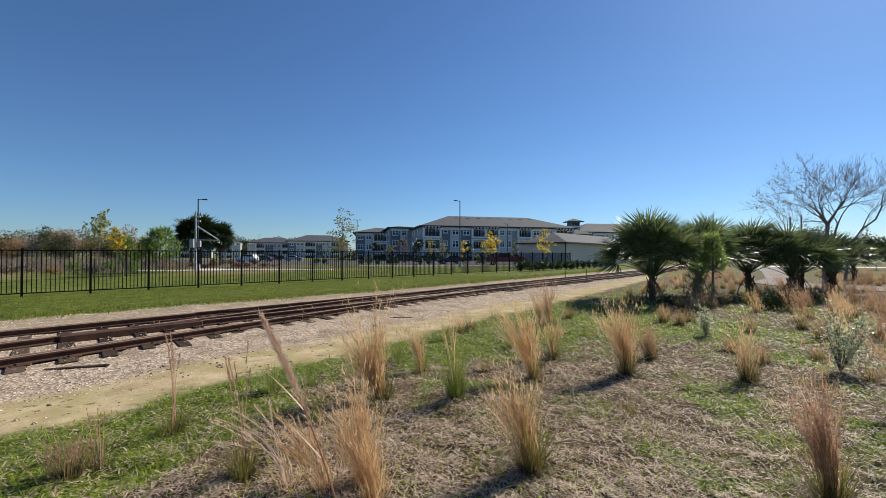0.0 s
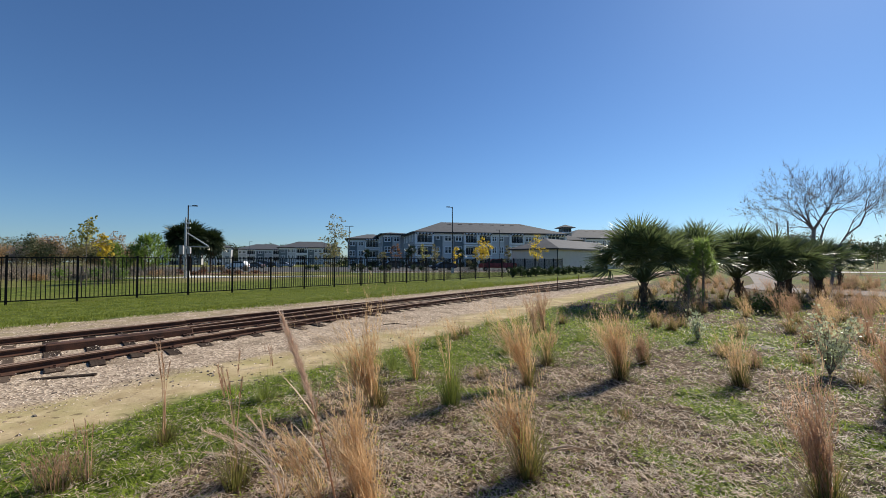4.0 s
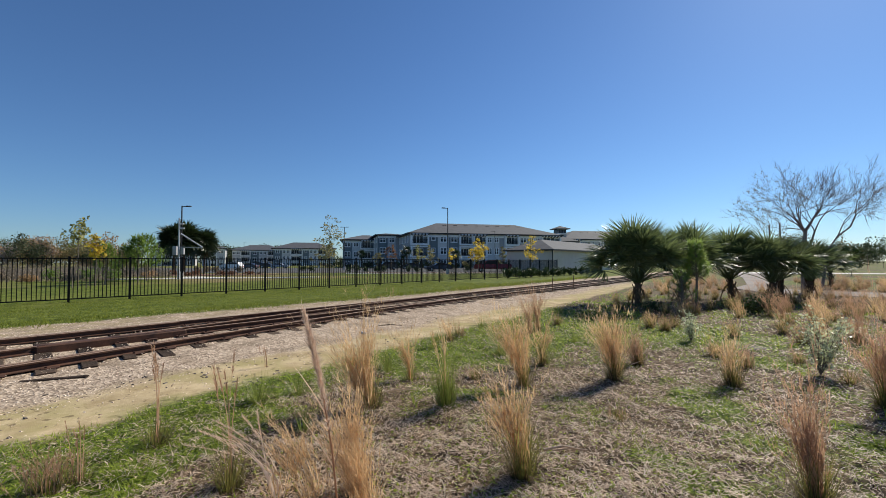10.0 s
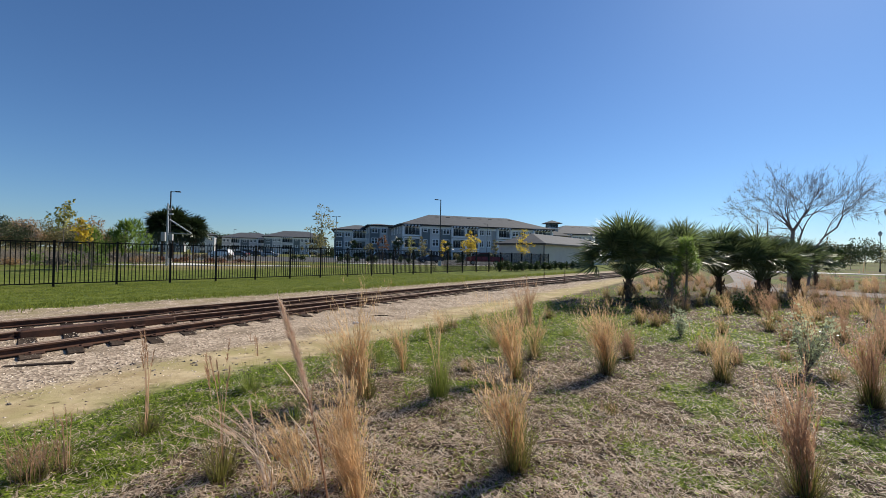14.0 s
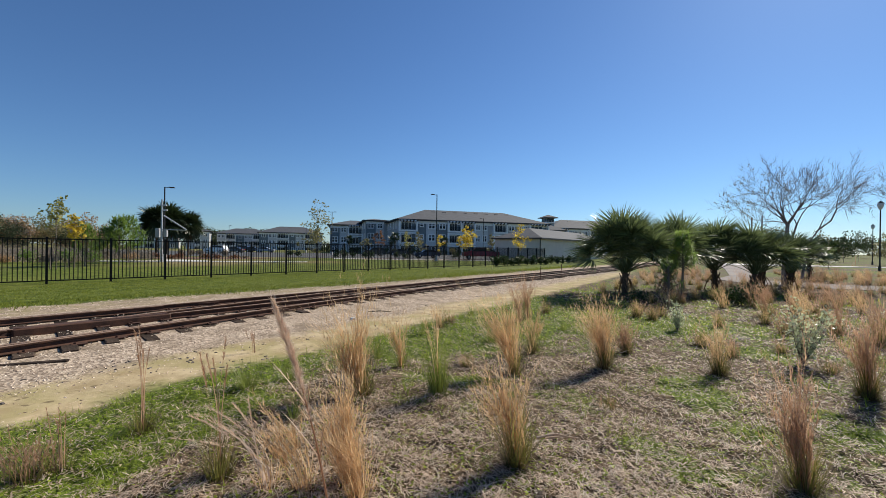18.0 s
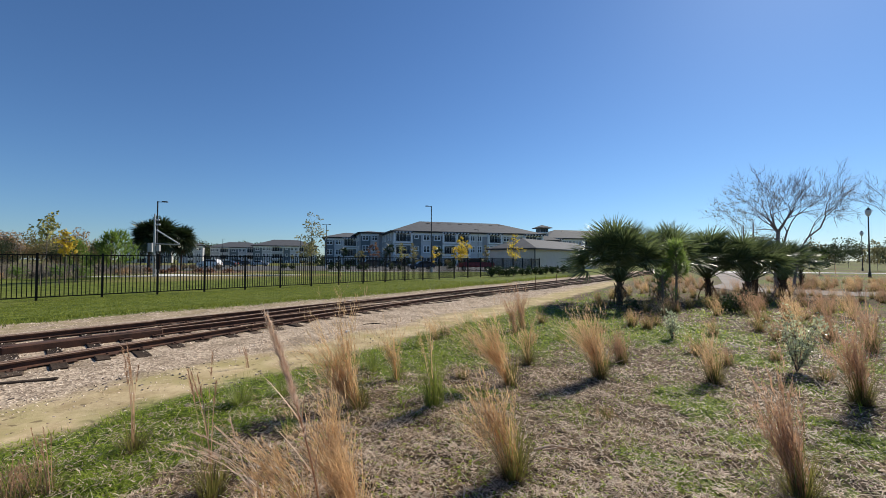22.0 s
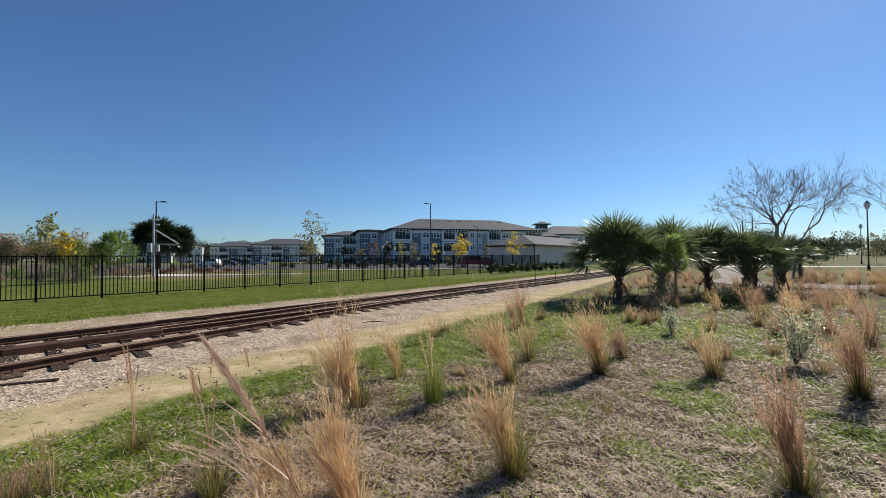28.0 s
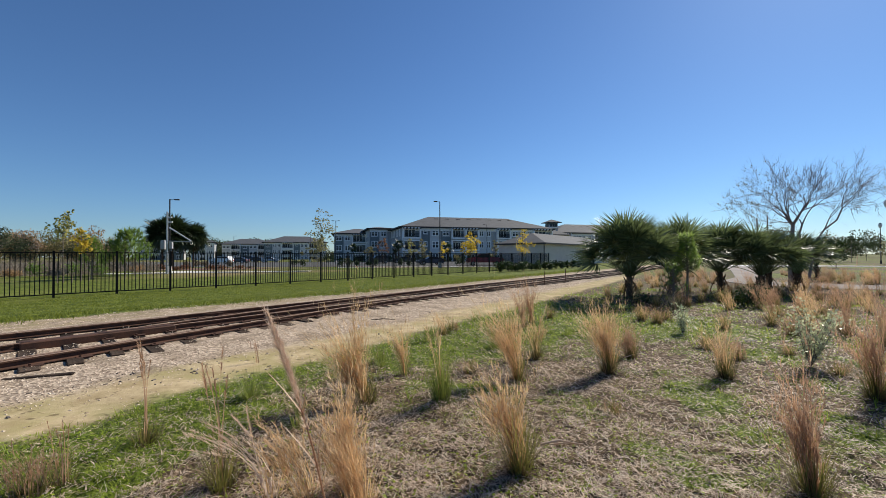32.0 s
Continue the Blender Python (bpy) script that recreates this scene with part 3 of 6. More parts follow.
apartment(-106, 222, 18, 26, 16, 3, 8.2, 3.2, [(4, "ww", W), (5, "b", W), (4, "w", S), (4, "ww", W), (5, "b", W), (4, "w", S)], "distant white and grey apartment block with hipped roof")
apartment(-79, 208, 16, 30, 18, 3, 8.6, 3.6, [(4, "w", S), (4, "ww", W), (6, "b", W), (3, "s", S), (4, "ww", W), (5, "b", W), (4, "w", G)], "distant grey apartment block with white balconies")
apartment(-145, 216, 26, 20, 16, 3, 9.6, 3.6, [(5, "ww", W), (5, "b", W), (5, "ww", W), (5, "w", S)], "distant pale apartment block behind palm trees")
apartment(-113, 206, 22, 10, 14, 3, 8.6, 2.6, [(3.3, "w", W), (3.3, "b", W), (3.4, "w", W)], "distant pale apartment block behind palm trees", ridge_in=5)
apartment(47, 142, 14, 46, 20, 3, 9.4, 4.0, [(6, "b", W), (4, "w", S), (5, "ww", W), (8, "bb", W), (4, "w", S), (6, "ww", W), (6, "b", W), (7, "ww", G)], "grey and white apartment block behind a garage", side=(4, 10, 15))


def make_tower():
    b = thing("roof_tower", (45, 141, 0), 10, "small square look-out tower with dark pyramid roof", "tower", "")
    part("wall", Geo().box(0, 0, 6, 3.2, 3.2, 12), M_GREYWALL, b)
    part("cornice", Geo().box(0, 0, 11.2, 3.7, 3.7, .3), M_WHITE, b)
    for a in (0, 90, 180, 270):
        for k in (-.95, 0, .95):
            ob = part("window", Geo().box(k, -1.62, 12.0, .75, .1, 1.0), M_GLASS, b)
            ob.matrix_basis = pose(0, 0, 0, 0, 0, a)
    part("lantern", Geo().box(0, 0, 12.05, 3.1, 3.1, 1.5), M_BLUEGREY, b)
    part("roof", hip_roof(3.2, 3.2, 12.8, 1.3, 1.0, 1.6), M_SHINGLE, b, "dark pyramid roof").matrix_basis = pose(-1.6, -1.6, 0)
    r = thing("entrance_roof", (38, 128, 0), 12, "low dark hipped roof over an entrance", "roof")
    part("roof", hip_roof(9, 6, 8.0, 1.8, .7, 3), M_SHINGLE, r)
    part("wall", Geo().box(4.5, 3, 4, 9, 6, 8), M_GREYWALL, r)


make_tower()


def make_garage():
    b = thing("garage", (18.0, 60.0, 0), 48, "long low beige garage with dark hipped roof", "garage")
    L, D, e = 30, 7.8, 3.35
    part("wall", Geo().box(L / 2, D / 2, e / 2, L, D, e), M_BEIGE, b)
    part("roof", hip_roof(L, D, e, 1.85, .45, 3.9, .12), M_SHINGLE, b, "dark grey shingle roof")
    part("fascia", Geo().box(L / 2, -.48, e + .02, L + 1, .06, .24).box(-.48, D / 2, e + .02, .06, D + .9, .24), M_FASCIA, b, "dark eaves board")
    part("gutter_pipe", Geo().box(-.05, -.05, e / 2, .12, .12, e), M_FASCIA, b, "dark downpipe")
    part("plinth", Geo().box(L / 2, D / 2, .15, L + .08, D + .08, .3), M_GREYWALL, b)


make_garage()

# ---- car park, walks ----
sheet("car_park", [(-95, 66), (24, 62), (34, 104), (-60, 118), (-120, 150)], .03, M_ASPHALT, "dark asphalt car park", "car park")
sheet("footpath", [(-12, 58.2), (13, 57.6), (13, 59.0), (-12, 59.7)], .05, M_CONCRETE, "pale concrete footpath beside the car park", "path")
sheet("footpath", [(-30.5, 39.6), (-19.5, 42.0), (-12, 44.0), (-12, 45.1), (-21, 43.4), (-25.5, 46.5), (-28.0, 46.2), (-26, 42.8), (-30.5, 40.9)], .05, M_CONCRETE, "pale concrete footpath behind the fence", "path")
sheet("gravel_path", [(40.5, 54), (30, 38.5), (21.5, 27.2), (17.6, 23.4), (17.0, 20.6), (17.6, 18.6), (20.1, 16.9), (26, 13.6), (34, 8.5), (36, 10.6), (28, 16.2), (22.6, 19.4), (20.3, 21.4), (20.2, 22.8), (24, 27.2), (33.2, 38), (44, 54)], .03, M_PATH, "grey gravel path through dry grass", "path")
sheet("footpath", [(40, 52), (58, 47), (75, 40), (75, 41.6), (58.4, 48.8), (46, 58), (44, 57)], .05, M_CONCRETE, "pale curving footpath on a lawn", "path")
M_MULCH = paint("brown_mulch", (.10, .05, .03), (.20, .11, .07), .95, 0, 1.5, 30, .02, world_space=True)
sheet("mulch_bed", [(-31, 50), (-22, 52), (-20, 57), (-30, 58), (-36, 54)], .04, M_MULCH, "red-brown mulch bed", "mulch bed")
sheet("mulch_bed", [(-10, 60.5), (14, 59.8), (14, 61.6), (-10, 62.6)], .04, M_MULCH, "red-brown mulch bed", "mulch bed")


# ---- street lamps and poles ----
def area_lamp(x, y, h, rz=0.0, heads=1):
    t = thing("street_lamp", (x, y, 0), rz, "tall dark square-headed car park lamp on a slim pole", "street lamp", "car park lamps")
    part("base", Geo().tube([(0, 0, 0), (0, 0, .7)], .22, 12), M_CONCRETE, t, "round concrete footing")
    part("pole", Geo().tube([(0, 0, .6), (0, 0, h)], [.075, .06], 8), M_POLE, t)
    for k in range(heads):
        sgn = 1 - 2 * k
        part("arm", Geo().box(sgn * .25, 0, h - .06, .5, .06, .06), M_POLE, t)
        part("lamp_head", Geo().box(sgn * .62, 0, h - .03, .46, .3, .1, b=.02), M_POLE, t, "flat dark lamp head")
    return t


area_lamp(-25.11, 42, 7.35, 12)
area_lamp(2.33, 55, 8.9, 200)
area_lamp(-17.78, 85, 8.9, 0, 2)
area_lamp(14.53, 92, 8.6, 180)
area_lamp(-67.43, 150, 9.0, 0, 1)
area_lamp(-32.41, 120, 8.0, 90, 1)


def solar_pole():
    t = thing("solar_pole", (-24.14, 40, 0), 0, "white pole with tilted solar panel and grey cabinets", "utility pole")
    part("pole", Geo().tube([(0, 0, 0), (0, 0, 5.9)], [.1, .07], 10), M_WHITEPOLE, t)
    part("solar_panel", Geo().prism([(.15, 4.35), (2.2, 3.05), (2.24, 3.12), (.2, 4.43)], -.06, .06), M_WHITEPOLE, t, "tilted solar panel seen edge-on")
    part("strut", Geo().tube([(.05, 0, 3.1), (2.15, 0, 3.02)], .05, 6), M_WHITEPOLE, t)
    part("cabinet", Geo().box(-.36, 0, 2.75, .34, .3, .85, b=.03), M_GREYWALL, t, "grey equipment cabinet")
    part("cabinet", Geo().box(.3, .1, 2.7, .3, .25, .6, b=.03), M_GREYWALL, t, "grey equipment cabinet")
    part("beacon", Geo().box(.3, 0, 4.9, .34, .14, .14).box(.28, 0, 5.35, .3, .14, .14), M_WHITEPOLE, t)


solar_pole()


def utility_pole(x, y, h, bars):
    t = thing("utility_pole", (x, y, 0), 0, "weathered wooden utility pole far behind the trees", "utility pole", "utility poles")
    part("pole", Geo().tube([(0, 0, 0), (0, 0, h)], [.13, .09], 8), M_BARK, t)
    for z in bars:
        part("crossarm", Geo().box(0, 0, z, 2.2, .12, .14, 25), M_TIE, t)


M_BARK = paint("grey_brown_bark", (.10, .08, .065), (.22, .18, .15), .9, 0, 3, 30, .006)
utility_pole(50.99, 60, 7.1, ())
utility_pole(54.39, 62, 7.6, ())
utility_pole(71.73, 85, 7.0, (6.2,))


def post_lamp(x, y, h):
    t = thing("post_lamp", (x, y, 0), 0, "black post lamp with a pale acorn globe", "street lamp", "park lamps")
    part("post", Geo().tube([(0, 0, 0), (0, 0, .5), (0, 0, .55), (0, 0, h - .75)], [.13, .11, .065, .05], 10), M_POLE, t)
    prof = [(.06, h - .78), (.17, h - .62), (.26, h - .3), (.2, h - .12)]
    part("globe", Geo().tube([(0, 0, z) for r, z in prof], [r for r, z in prof], 12), M_GLOBE, t, "frosted acorn globe", smooth=True)
    part("cap", Geo().tube([(0, 0, h - .12), (0, 0, h - .03), (0, 0, h + .1)], [.24, .13, .02], 12), M_POLE, t)


M_GLOBE = paint("frosted_globe", (.62, .60, .60), (.72, .70, .70), .35, 0, 3, 30, 0)
post_lamp(44.43, 37.00, 6.74)
post_lamp(73.23, 62.00, 6.47)


# ---- vehicles ----
def car_paint(name, c):
    k = Nodes(name)
    k.p.inputs["Coat Weight"].default_value = .6
    vec = k.n("ShaderNodeTexCoord").outputs["Object"]
    return k.out(k.mix(k.noise(2, 2, vec), c, tuple(v * .85 for v in c)), .35, .1, .5)


M_TYRE = paint("tyre_rubber", (.012, .012, .012), (.03, .03, .03), .85)
M_RIM = paint("alloy_rim", (.35, .35, .36), (.5, .5, .5), .35, .8)
M_LENS = paint("lamp_lens", (.5, .5, .5), (.6, .6, .6), .15)
M_REDLENS = paint("red_lens", (.3, .01, .01), (.4, .02, .02), .2)
WHEEL_T = Geo().tube([(0, -.12, 0), (0, -.1, 0), (0, .1, 0), (0, .12, 0)], [.27, .34, .34, .27], 18).mesh("tyre", M_TYRE)
WHEEL_R = Geo().tube([(0, -.125, 0), (0, .125, 0)], .21, 12).mesh("rim", M_RIM)
KINDS = {
    "suv": ([(-2.3, .35), (2.3, .35), (2.33, .75), (2.2, 1.02), (1.1, 1.1), (.45, 1.66), (-1.75, 1.68), (-2.2, 1.15), (-2.33, .8)], [(.98, 1.12), (.4, 1.6), (-1.66, 1.61), (-2.02, 1.14)], 1.85),
    "sedan": ([(-2.3, .3), (2.3, .3), (2.32, .68), (2.1, .86), (.95, .95), (.25, 1.42), (-1.0, 1.42), (-1.75, 1.02), (-2.25, .95), (-2.33, .7)], [(.82, .97), (.22, 1.37), (-.95, 1.37), (-1.6, 1.02)], 1.8),
    "pickup": ([(-2.9, .5), (2.9, .5), (2.92, 1.0), (2.75, 1.18), (1.5, 1.24), (.85, 1.82), (-.7, 1.84), (-.85, 1.25), (-2.9, 1.25), (-2.93, .8)], [(1.35, 1.27), (.8, 1.76), (-.62, 1.78), (-.72, 1.27)], 1.95),
}


def car(x, y, rz, style, material, label):
    t = thing("pickup_truck" if style == "pickup" else "car", (x, y, 0.03), rz, label, "pickup truck" if style == "pickup" else "car", "parked vehicles")
    body, glass, w = KINDS[style]
    bm = bmesh.new()
    vs = [[bm.verts.new((px, sy * (w / 2 - (.12 if pz > 1.2 else 0)), pz)) for px, pz in body] for sy in (-1, 1)]
    bm.faces.new(vs[0]), bm.faces.new(vs[1][::-1])
    n = len(body)
    for i in range(n):
        bm.faces.new((vs[0][(i + 1) % n], vs[0][i], vs[1][i], vs[1][(i + 1) % n]))
    bmesh.ops.bevel(bm, geom=bm.edges[:], offset=.06, segments=2, affect="EDGES")
    me = bpy.data.meshes.new("body")
    bm.to_mesh(me)
    bm.free()
    me.materials.append(material)
    b = new("body", me)
    b.parent = t
    for sy in (-1, 1):
        part("side_window", Geo().prism(glass, sy * (w / 2 - .10), sy * (w / 2 - .04)), M_GLASS, t)
    fx, fz = glass[0]
    tx, tz = glass[1]
    part("windscreen", Geo().add_quad([(fx + .1, -w / 2 + .2, fz), (fx + .1, w / 2 - .2, fz), (tx + .1, w / 2 - .25, tz), (tx + .1, -w / 2 + .25, tz)]), M_GLASS, t)
    wx = 1.4 if style != "pickup" else 1.85
    for sx in (-1, 1):
        for sy in (-1, 1):
            wh = piece("wheel", WHEEL_T, t, pose(sx * wx, sy * (w / 2 - .1), .34))
            piece("rim", WHEEL_R, wh, Matrix.Identity(4))
            part("headlight" if sx > 0 else "tail_light", Geo().box(sx * body[2][0] * .985, sy * (w / 2 - .3), .78 if style != "pickup" else .95, .1, .4, .14, b=.02), M_LENS if sx > 0 else M_REDLENS, t)
    return t


P_WHITE, P_RED, P_BLUE, P_SILVER, P_DARK = car_paint("white_car", (.7, .7, .7)), car_paint("dark_red_car", (.26, .012, .022)), car_paint("dark_blue_car", (.02, .03, .06)), car_paint("silver_car", (.4, .41, .42)), car_paint("black_car", (.02, .02, .022))
car(-43.05, 90, 172, "suv", P_WHITE, "white estate car parked on asphalt")
car(-42.96, 98, 172, "sedan", P_DARK, "dark saloon car parked behind a fence")
car(-49.13, 120, 0, "suv", P_BLUE, "dark blue car parked far off")
car(-40.75, 112, 5, "sedan", P_SILVER, "silver saloon car parked far off")
car(-46.20, 118, 0, "sedan", P_DARK, "black saloon car parked far off")
car(1.34, 72, 195, "sedan", P_BLUE, "dark blue saloon car parked before apartments")
car(9.68, 64, 178, "pickup", P_RED, "dark red pickup truck parked beside a garage")
car(-9.32, 86, 200, "suv", P_DARK, "dark car parked before apartments")
car(-4.52, 92, 190, "sedan", P_DARK, "dark car parked before apartments")


# ---- trees, palms and far woods ----
M_BARE = paint("bare_twig_bark", (.12, .095, .088), (.26, .21, .19), .85, 0, 3, 30, .004)
M_TWIG = paint("mauve_twig", (.15, .115, .11), (.30, .24, .235), .85, 0, 3, 30, 0)
M_PALMTRUNK = paint("palm_boots", (.035, .022, .014), (.15, .095, .058), .9, 0, 5, 30, .01)
M_PALM = leafy("palm_leaf", (.050, .072, .030), (.22, .27, .105), .34, .42, .6, 1.2)
M_PALMDEAD = leafy("dead_palm_leaf", (.11, .06, .03), (.32, .19, .10), .8, .35, .15)
M_SABAL = leafy("dark_palm_leaf", (.018, .035, .012), (.06, .085, .03), .4, .2, .5)
M_YELLOW = leafy("yellowing_leaf", (.07, .09, .03), (.48, .44, .14), .5, .5)
M_GOLD = leafy("golden_leaf", (.42, .32, .04), (.75, .56, .08), .5, .6)
M_PALEGREEN = leafy("sparse_green_leaf", (.12, .12, .05), (.40, .36, .18), .5, .4)
M_PINE = leafy("pine_needle", (.08, .15, .025), (.28, .38, .085), .5, .55)
M_WOODS = leafy("woods_leaf", (.22, .15, .085), (.52, .34, .18), .7, .5, .1)
# far green lightened so that distance haze sits in the leaf colour
M_HAZY_WOODSGREEN = leafy("hazy_woods_green_leaf", (.05, .066, .036), (.13, .145, .08), .7, .35, .1)
M_REED = leafy("dry_reed", (.13, .105, .08), (.34, .285, .225), .8, .3, .1)
M_RUSTLEAF = leafy("rust_brown_leaf", (.10, .045, .025), (.30, .15, .085), .7, .3, .2)
M_HEDGE = leafy("hedge_leaf", (.02, .04, .012), (.06, .09, .025), .45, .25)


def leaf_cloud(g, c, r, n, size, rg, flat=1.0):
    """Small leaves scattered through an uneven ball."""
    for _ in range(n):
        v = Vector((rg.gauss(0, 1), rg.gauss(0, 1), rg.gauss(0, 1)))
        v = v.normalized() * (rg.random() ** .45)
        p = Vector((c[0] + v.x * r[0], c[1] + v.y * r[1], c[2] + v.z * r[2]))
        a = Vector((rg.gauss(0, 1), rg.gauss(0, 1), rg.gauss(0, flat))).normalized()
        b = a.cross(Vector((rg.gauss(0, 1), rg.gauss(0, 1), rg.gauss(0, 1)))).normalized()
        s = size * rg.uniform(.6, 1.3)
        g.add([tuple(p - a * s * .5), tuple(p + b * s * .34), tuple(p + a * s * .5), tuple(p - b * s * .34)], [(0, 1, 2, 3)])


def limb(g, p, d, length, r, rg, depth, tips=None, up=.12, kids=3, wild=.45, n=5, shrink=.68):
    """A branch that bends and splits again and again."""
    pts, rad = [p.copy()], [r]
    segs = 4 if depth > 1 else 3
    for i in range(segs):
        d = (d + Vector((rg.gauss(0, wild * .35), rg.gauss(0, wild * .35), rg.gauss(0, wild * .25) + up * .3))).normalized()
        p = p + d * (length / segs)
        pts.append(p.copy())
        rad.append(max(.0045, r * (1 - .55 * (i + 1) / segs)))
    g.tube(pts, rad, max(3, n))
    if depth <= 0:
        if tips is not None:
            tips.append(p)
        return
    for k in range(kids):
        i = rg.choice(range(1, segs + 1)) if k else segs
        q = pts[i]
        e = (d + Vector((rg.gauss(0, wild), rg.gauss(0, wild), rg.gauss(0, wild) + up))).normalized()
        limb(g, q, e, length * shrink * rg.uniform(.75, 1.2), rad[i] * .72, rg, depth - 1, tips, up, kids, wild, n - 1, shrink)


def bare_tree(x, y, seed, stems, label, leaves=0, depth=4):
    rg = random.Random(seed)
    t = thing("tree", (x, y, 0), 0, label, "tree", "bare trees")
    g, tips = Geo(), []
    for pts, rad, arms in stems:
        g.tube(pts, rad, 8)
        for p, d, ln, r in arms:
            limb(g, Vector(p), Vector(d).normalized(), ln * .96, r, rg, depth, tips, .05, 3, .42, 5, .72)
    part("trunk", g, M_BARE, t, "bare forking grey-brown trunk and branches")
    tw = Geo()
    for p in tips:
        for _ in range(4):
            d = Vector((p.x + rg.gauss(0, 1.6), p.y + rg.gauss(0, 1.6), (p.z - 3) * .8 + rg.gauss(0, 1.2)))
            tw.blade(p, d, rg.uniform(.25, .7), .0085, rg.uniform(-.4, .6), 2, rg.gauss(0, .4))
    part("fine_branching", tw, M_TWIG, t, "fine mauve-grey twigs", kind="stuff")
    if leaves:
        lg = Geo()
        pick = [p for p in tips if p.x < -.5]
        for p in rg.sample(pick, min(leaves, len(pick))):
            leaf_cloud(lg, p, (.12, .12, .12), 3, .07, rg)
        part("leaves", lg, M_PALEGREEN, t, "last few yellow-green leaves", kind="stuff")
    return t


bare_tree(18.72, 20.0, 11, [
    ([(0, 0, 0), (.02, 0, 1.4), (.1, 0, 2.4), (.17, 0, 3.15)], [.12, .10, .09, .08], [
        ((.17, 0, 3.15), (-.5, .2, .85), 1.3, .05), ((.17, 0, 3.15), (.42, -.2, .9), 1.5, .055), ((.17, 0, 3.1), (-.85, -.3, .62), 1.35, .04), ((.17, 0, 3.15), (-.08, .3, 1), 1.4, .045),
        ((.15, 0, 3.0), (.2, .7, .8), 1.25, .04), ((.17, 0, 3.1), (.75, -.4, .7), 1.3, .04), ((.1, 0, 2.75), (-1, .1, .16), 1.4, .026), ((.17, 0, 3.1), (-.2, -.7, .8), 1.25, .04)]),
    ([(.1, .1, 0), (.35, .1, 1.7), (.55, .1, 2.5), (.75, .1, 3.1)], [.07, .055, .05, .04], [
        ((.75, .1, 3.1), (.35, -.1, .95), 1.3, .035), ((.75, .1, 3.1), (-.2, .4, .95), 1.1, .03)]),
    ([(.6, -.3, 0), (.9, -.3, 1.5), (1.05, -.3, 2.2), (1.5, -.35, 2.85), (2.1, -.4, 3.3), (2.4, -.4, 3.9)], [.07, .055, .05, .042, .036, .03], [
        ((2.4, -.4, 3.9), (.1, 0, .98), .95, .026), ((2.4, -.4, 3.9), (.7, .1, .75), .9, .024), ((2.1, -.4, 3.3), (.5, .1, .8), .8, .022), ((1.5, -.35, 2.85), (.3, -.4, .9), 1.1, .03)]),
], "nearly bare spreading tree behind palms", leaves=520)
bare_tree(25.9, 19.0, 23, [
    ([(0, 0, 0), (-.1, 0, 2.0), (-.2, 0, 3.6)], [.15, .12, .10], [
        ((-.2, 0, 3.6), (-.7, 0, .8), 1.6, .07), ((-.2, 0, 3.6), (.5, .2, .9), 1.6, .07), ((-.15, 0, 3.0), (-.9, .2, .5), 1.6, .05)]),
], "bare spreading tree beside a path")


# fan palms
def frond_mesh(name, material, seed, stalk=.85, fan=.75, n=18, droop=.5, spread=200, seg=.05, arch=.3):
    """A fan leaf: a long arching stalk, and a folded fan of ribbed strips with hanging tips."""
    rg = random.Random(seed)
    g = Geo()
    pts = [Vector((stalk * k / 5, 0, -arch * stalk * (k / 5) ** 2.2)) for k in range(6)]
    g.tube(pts, [.018, .014, .012, .010, .009, .008], 4)
    end = pts[-1]
    ahead = (pts[-1] - pts[-2]).normalized()
    for k in range(n):
        a = radians(-spread / 2 + spread * (k + .5) / n + rg.uniform(-3, 3))
        d = ahead * math.cos(a) + Vector((0, math.sin(a), .42 * abs(math.sin(a)) + rg.uniform(-.08, .08)))
        base = end - ahead * (.10 * stalk * (1 - abs(a) / 2.4))
        g.blade(base, d, fan * rg.uniform(.85, 1.08) * (.72 + .28 * math.cos(a)), seg * rg.uniform(.85, 1.2), droop * rg.uniform(.5, 1.6), 4)
    return g.mesh(name, material)


FRONDS = [frond_mesh("frond", M_PALM, s, d, f, 38, dr, 230, .046, ar) for s, d, f, dr, ar in ((1, 1.3, .84, .8, .12), (2, 1.2, .80, 1.5, .18), (3, 1.4, .86, .5, .06), (8, 1.2, .8, 2.0, .24))]
SABALS = [frond_mesh("frond", M_SABAL, s, d, f, 34, dr, 280, .10, .14) for s, d, f, dr in ((4, .75, 1.1, .7), (5, .65, 1.0, 1.1))]
DEADS = [frond_mesh("dead_frond", M_PALMDEAD, s, .8, .6, 10, 1.3, 120) for s in (6, 7)]
SWAYS = []


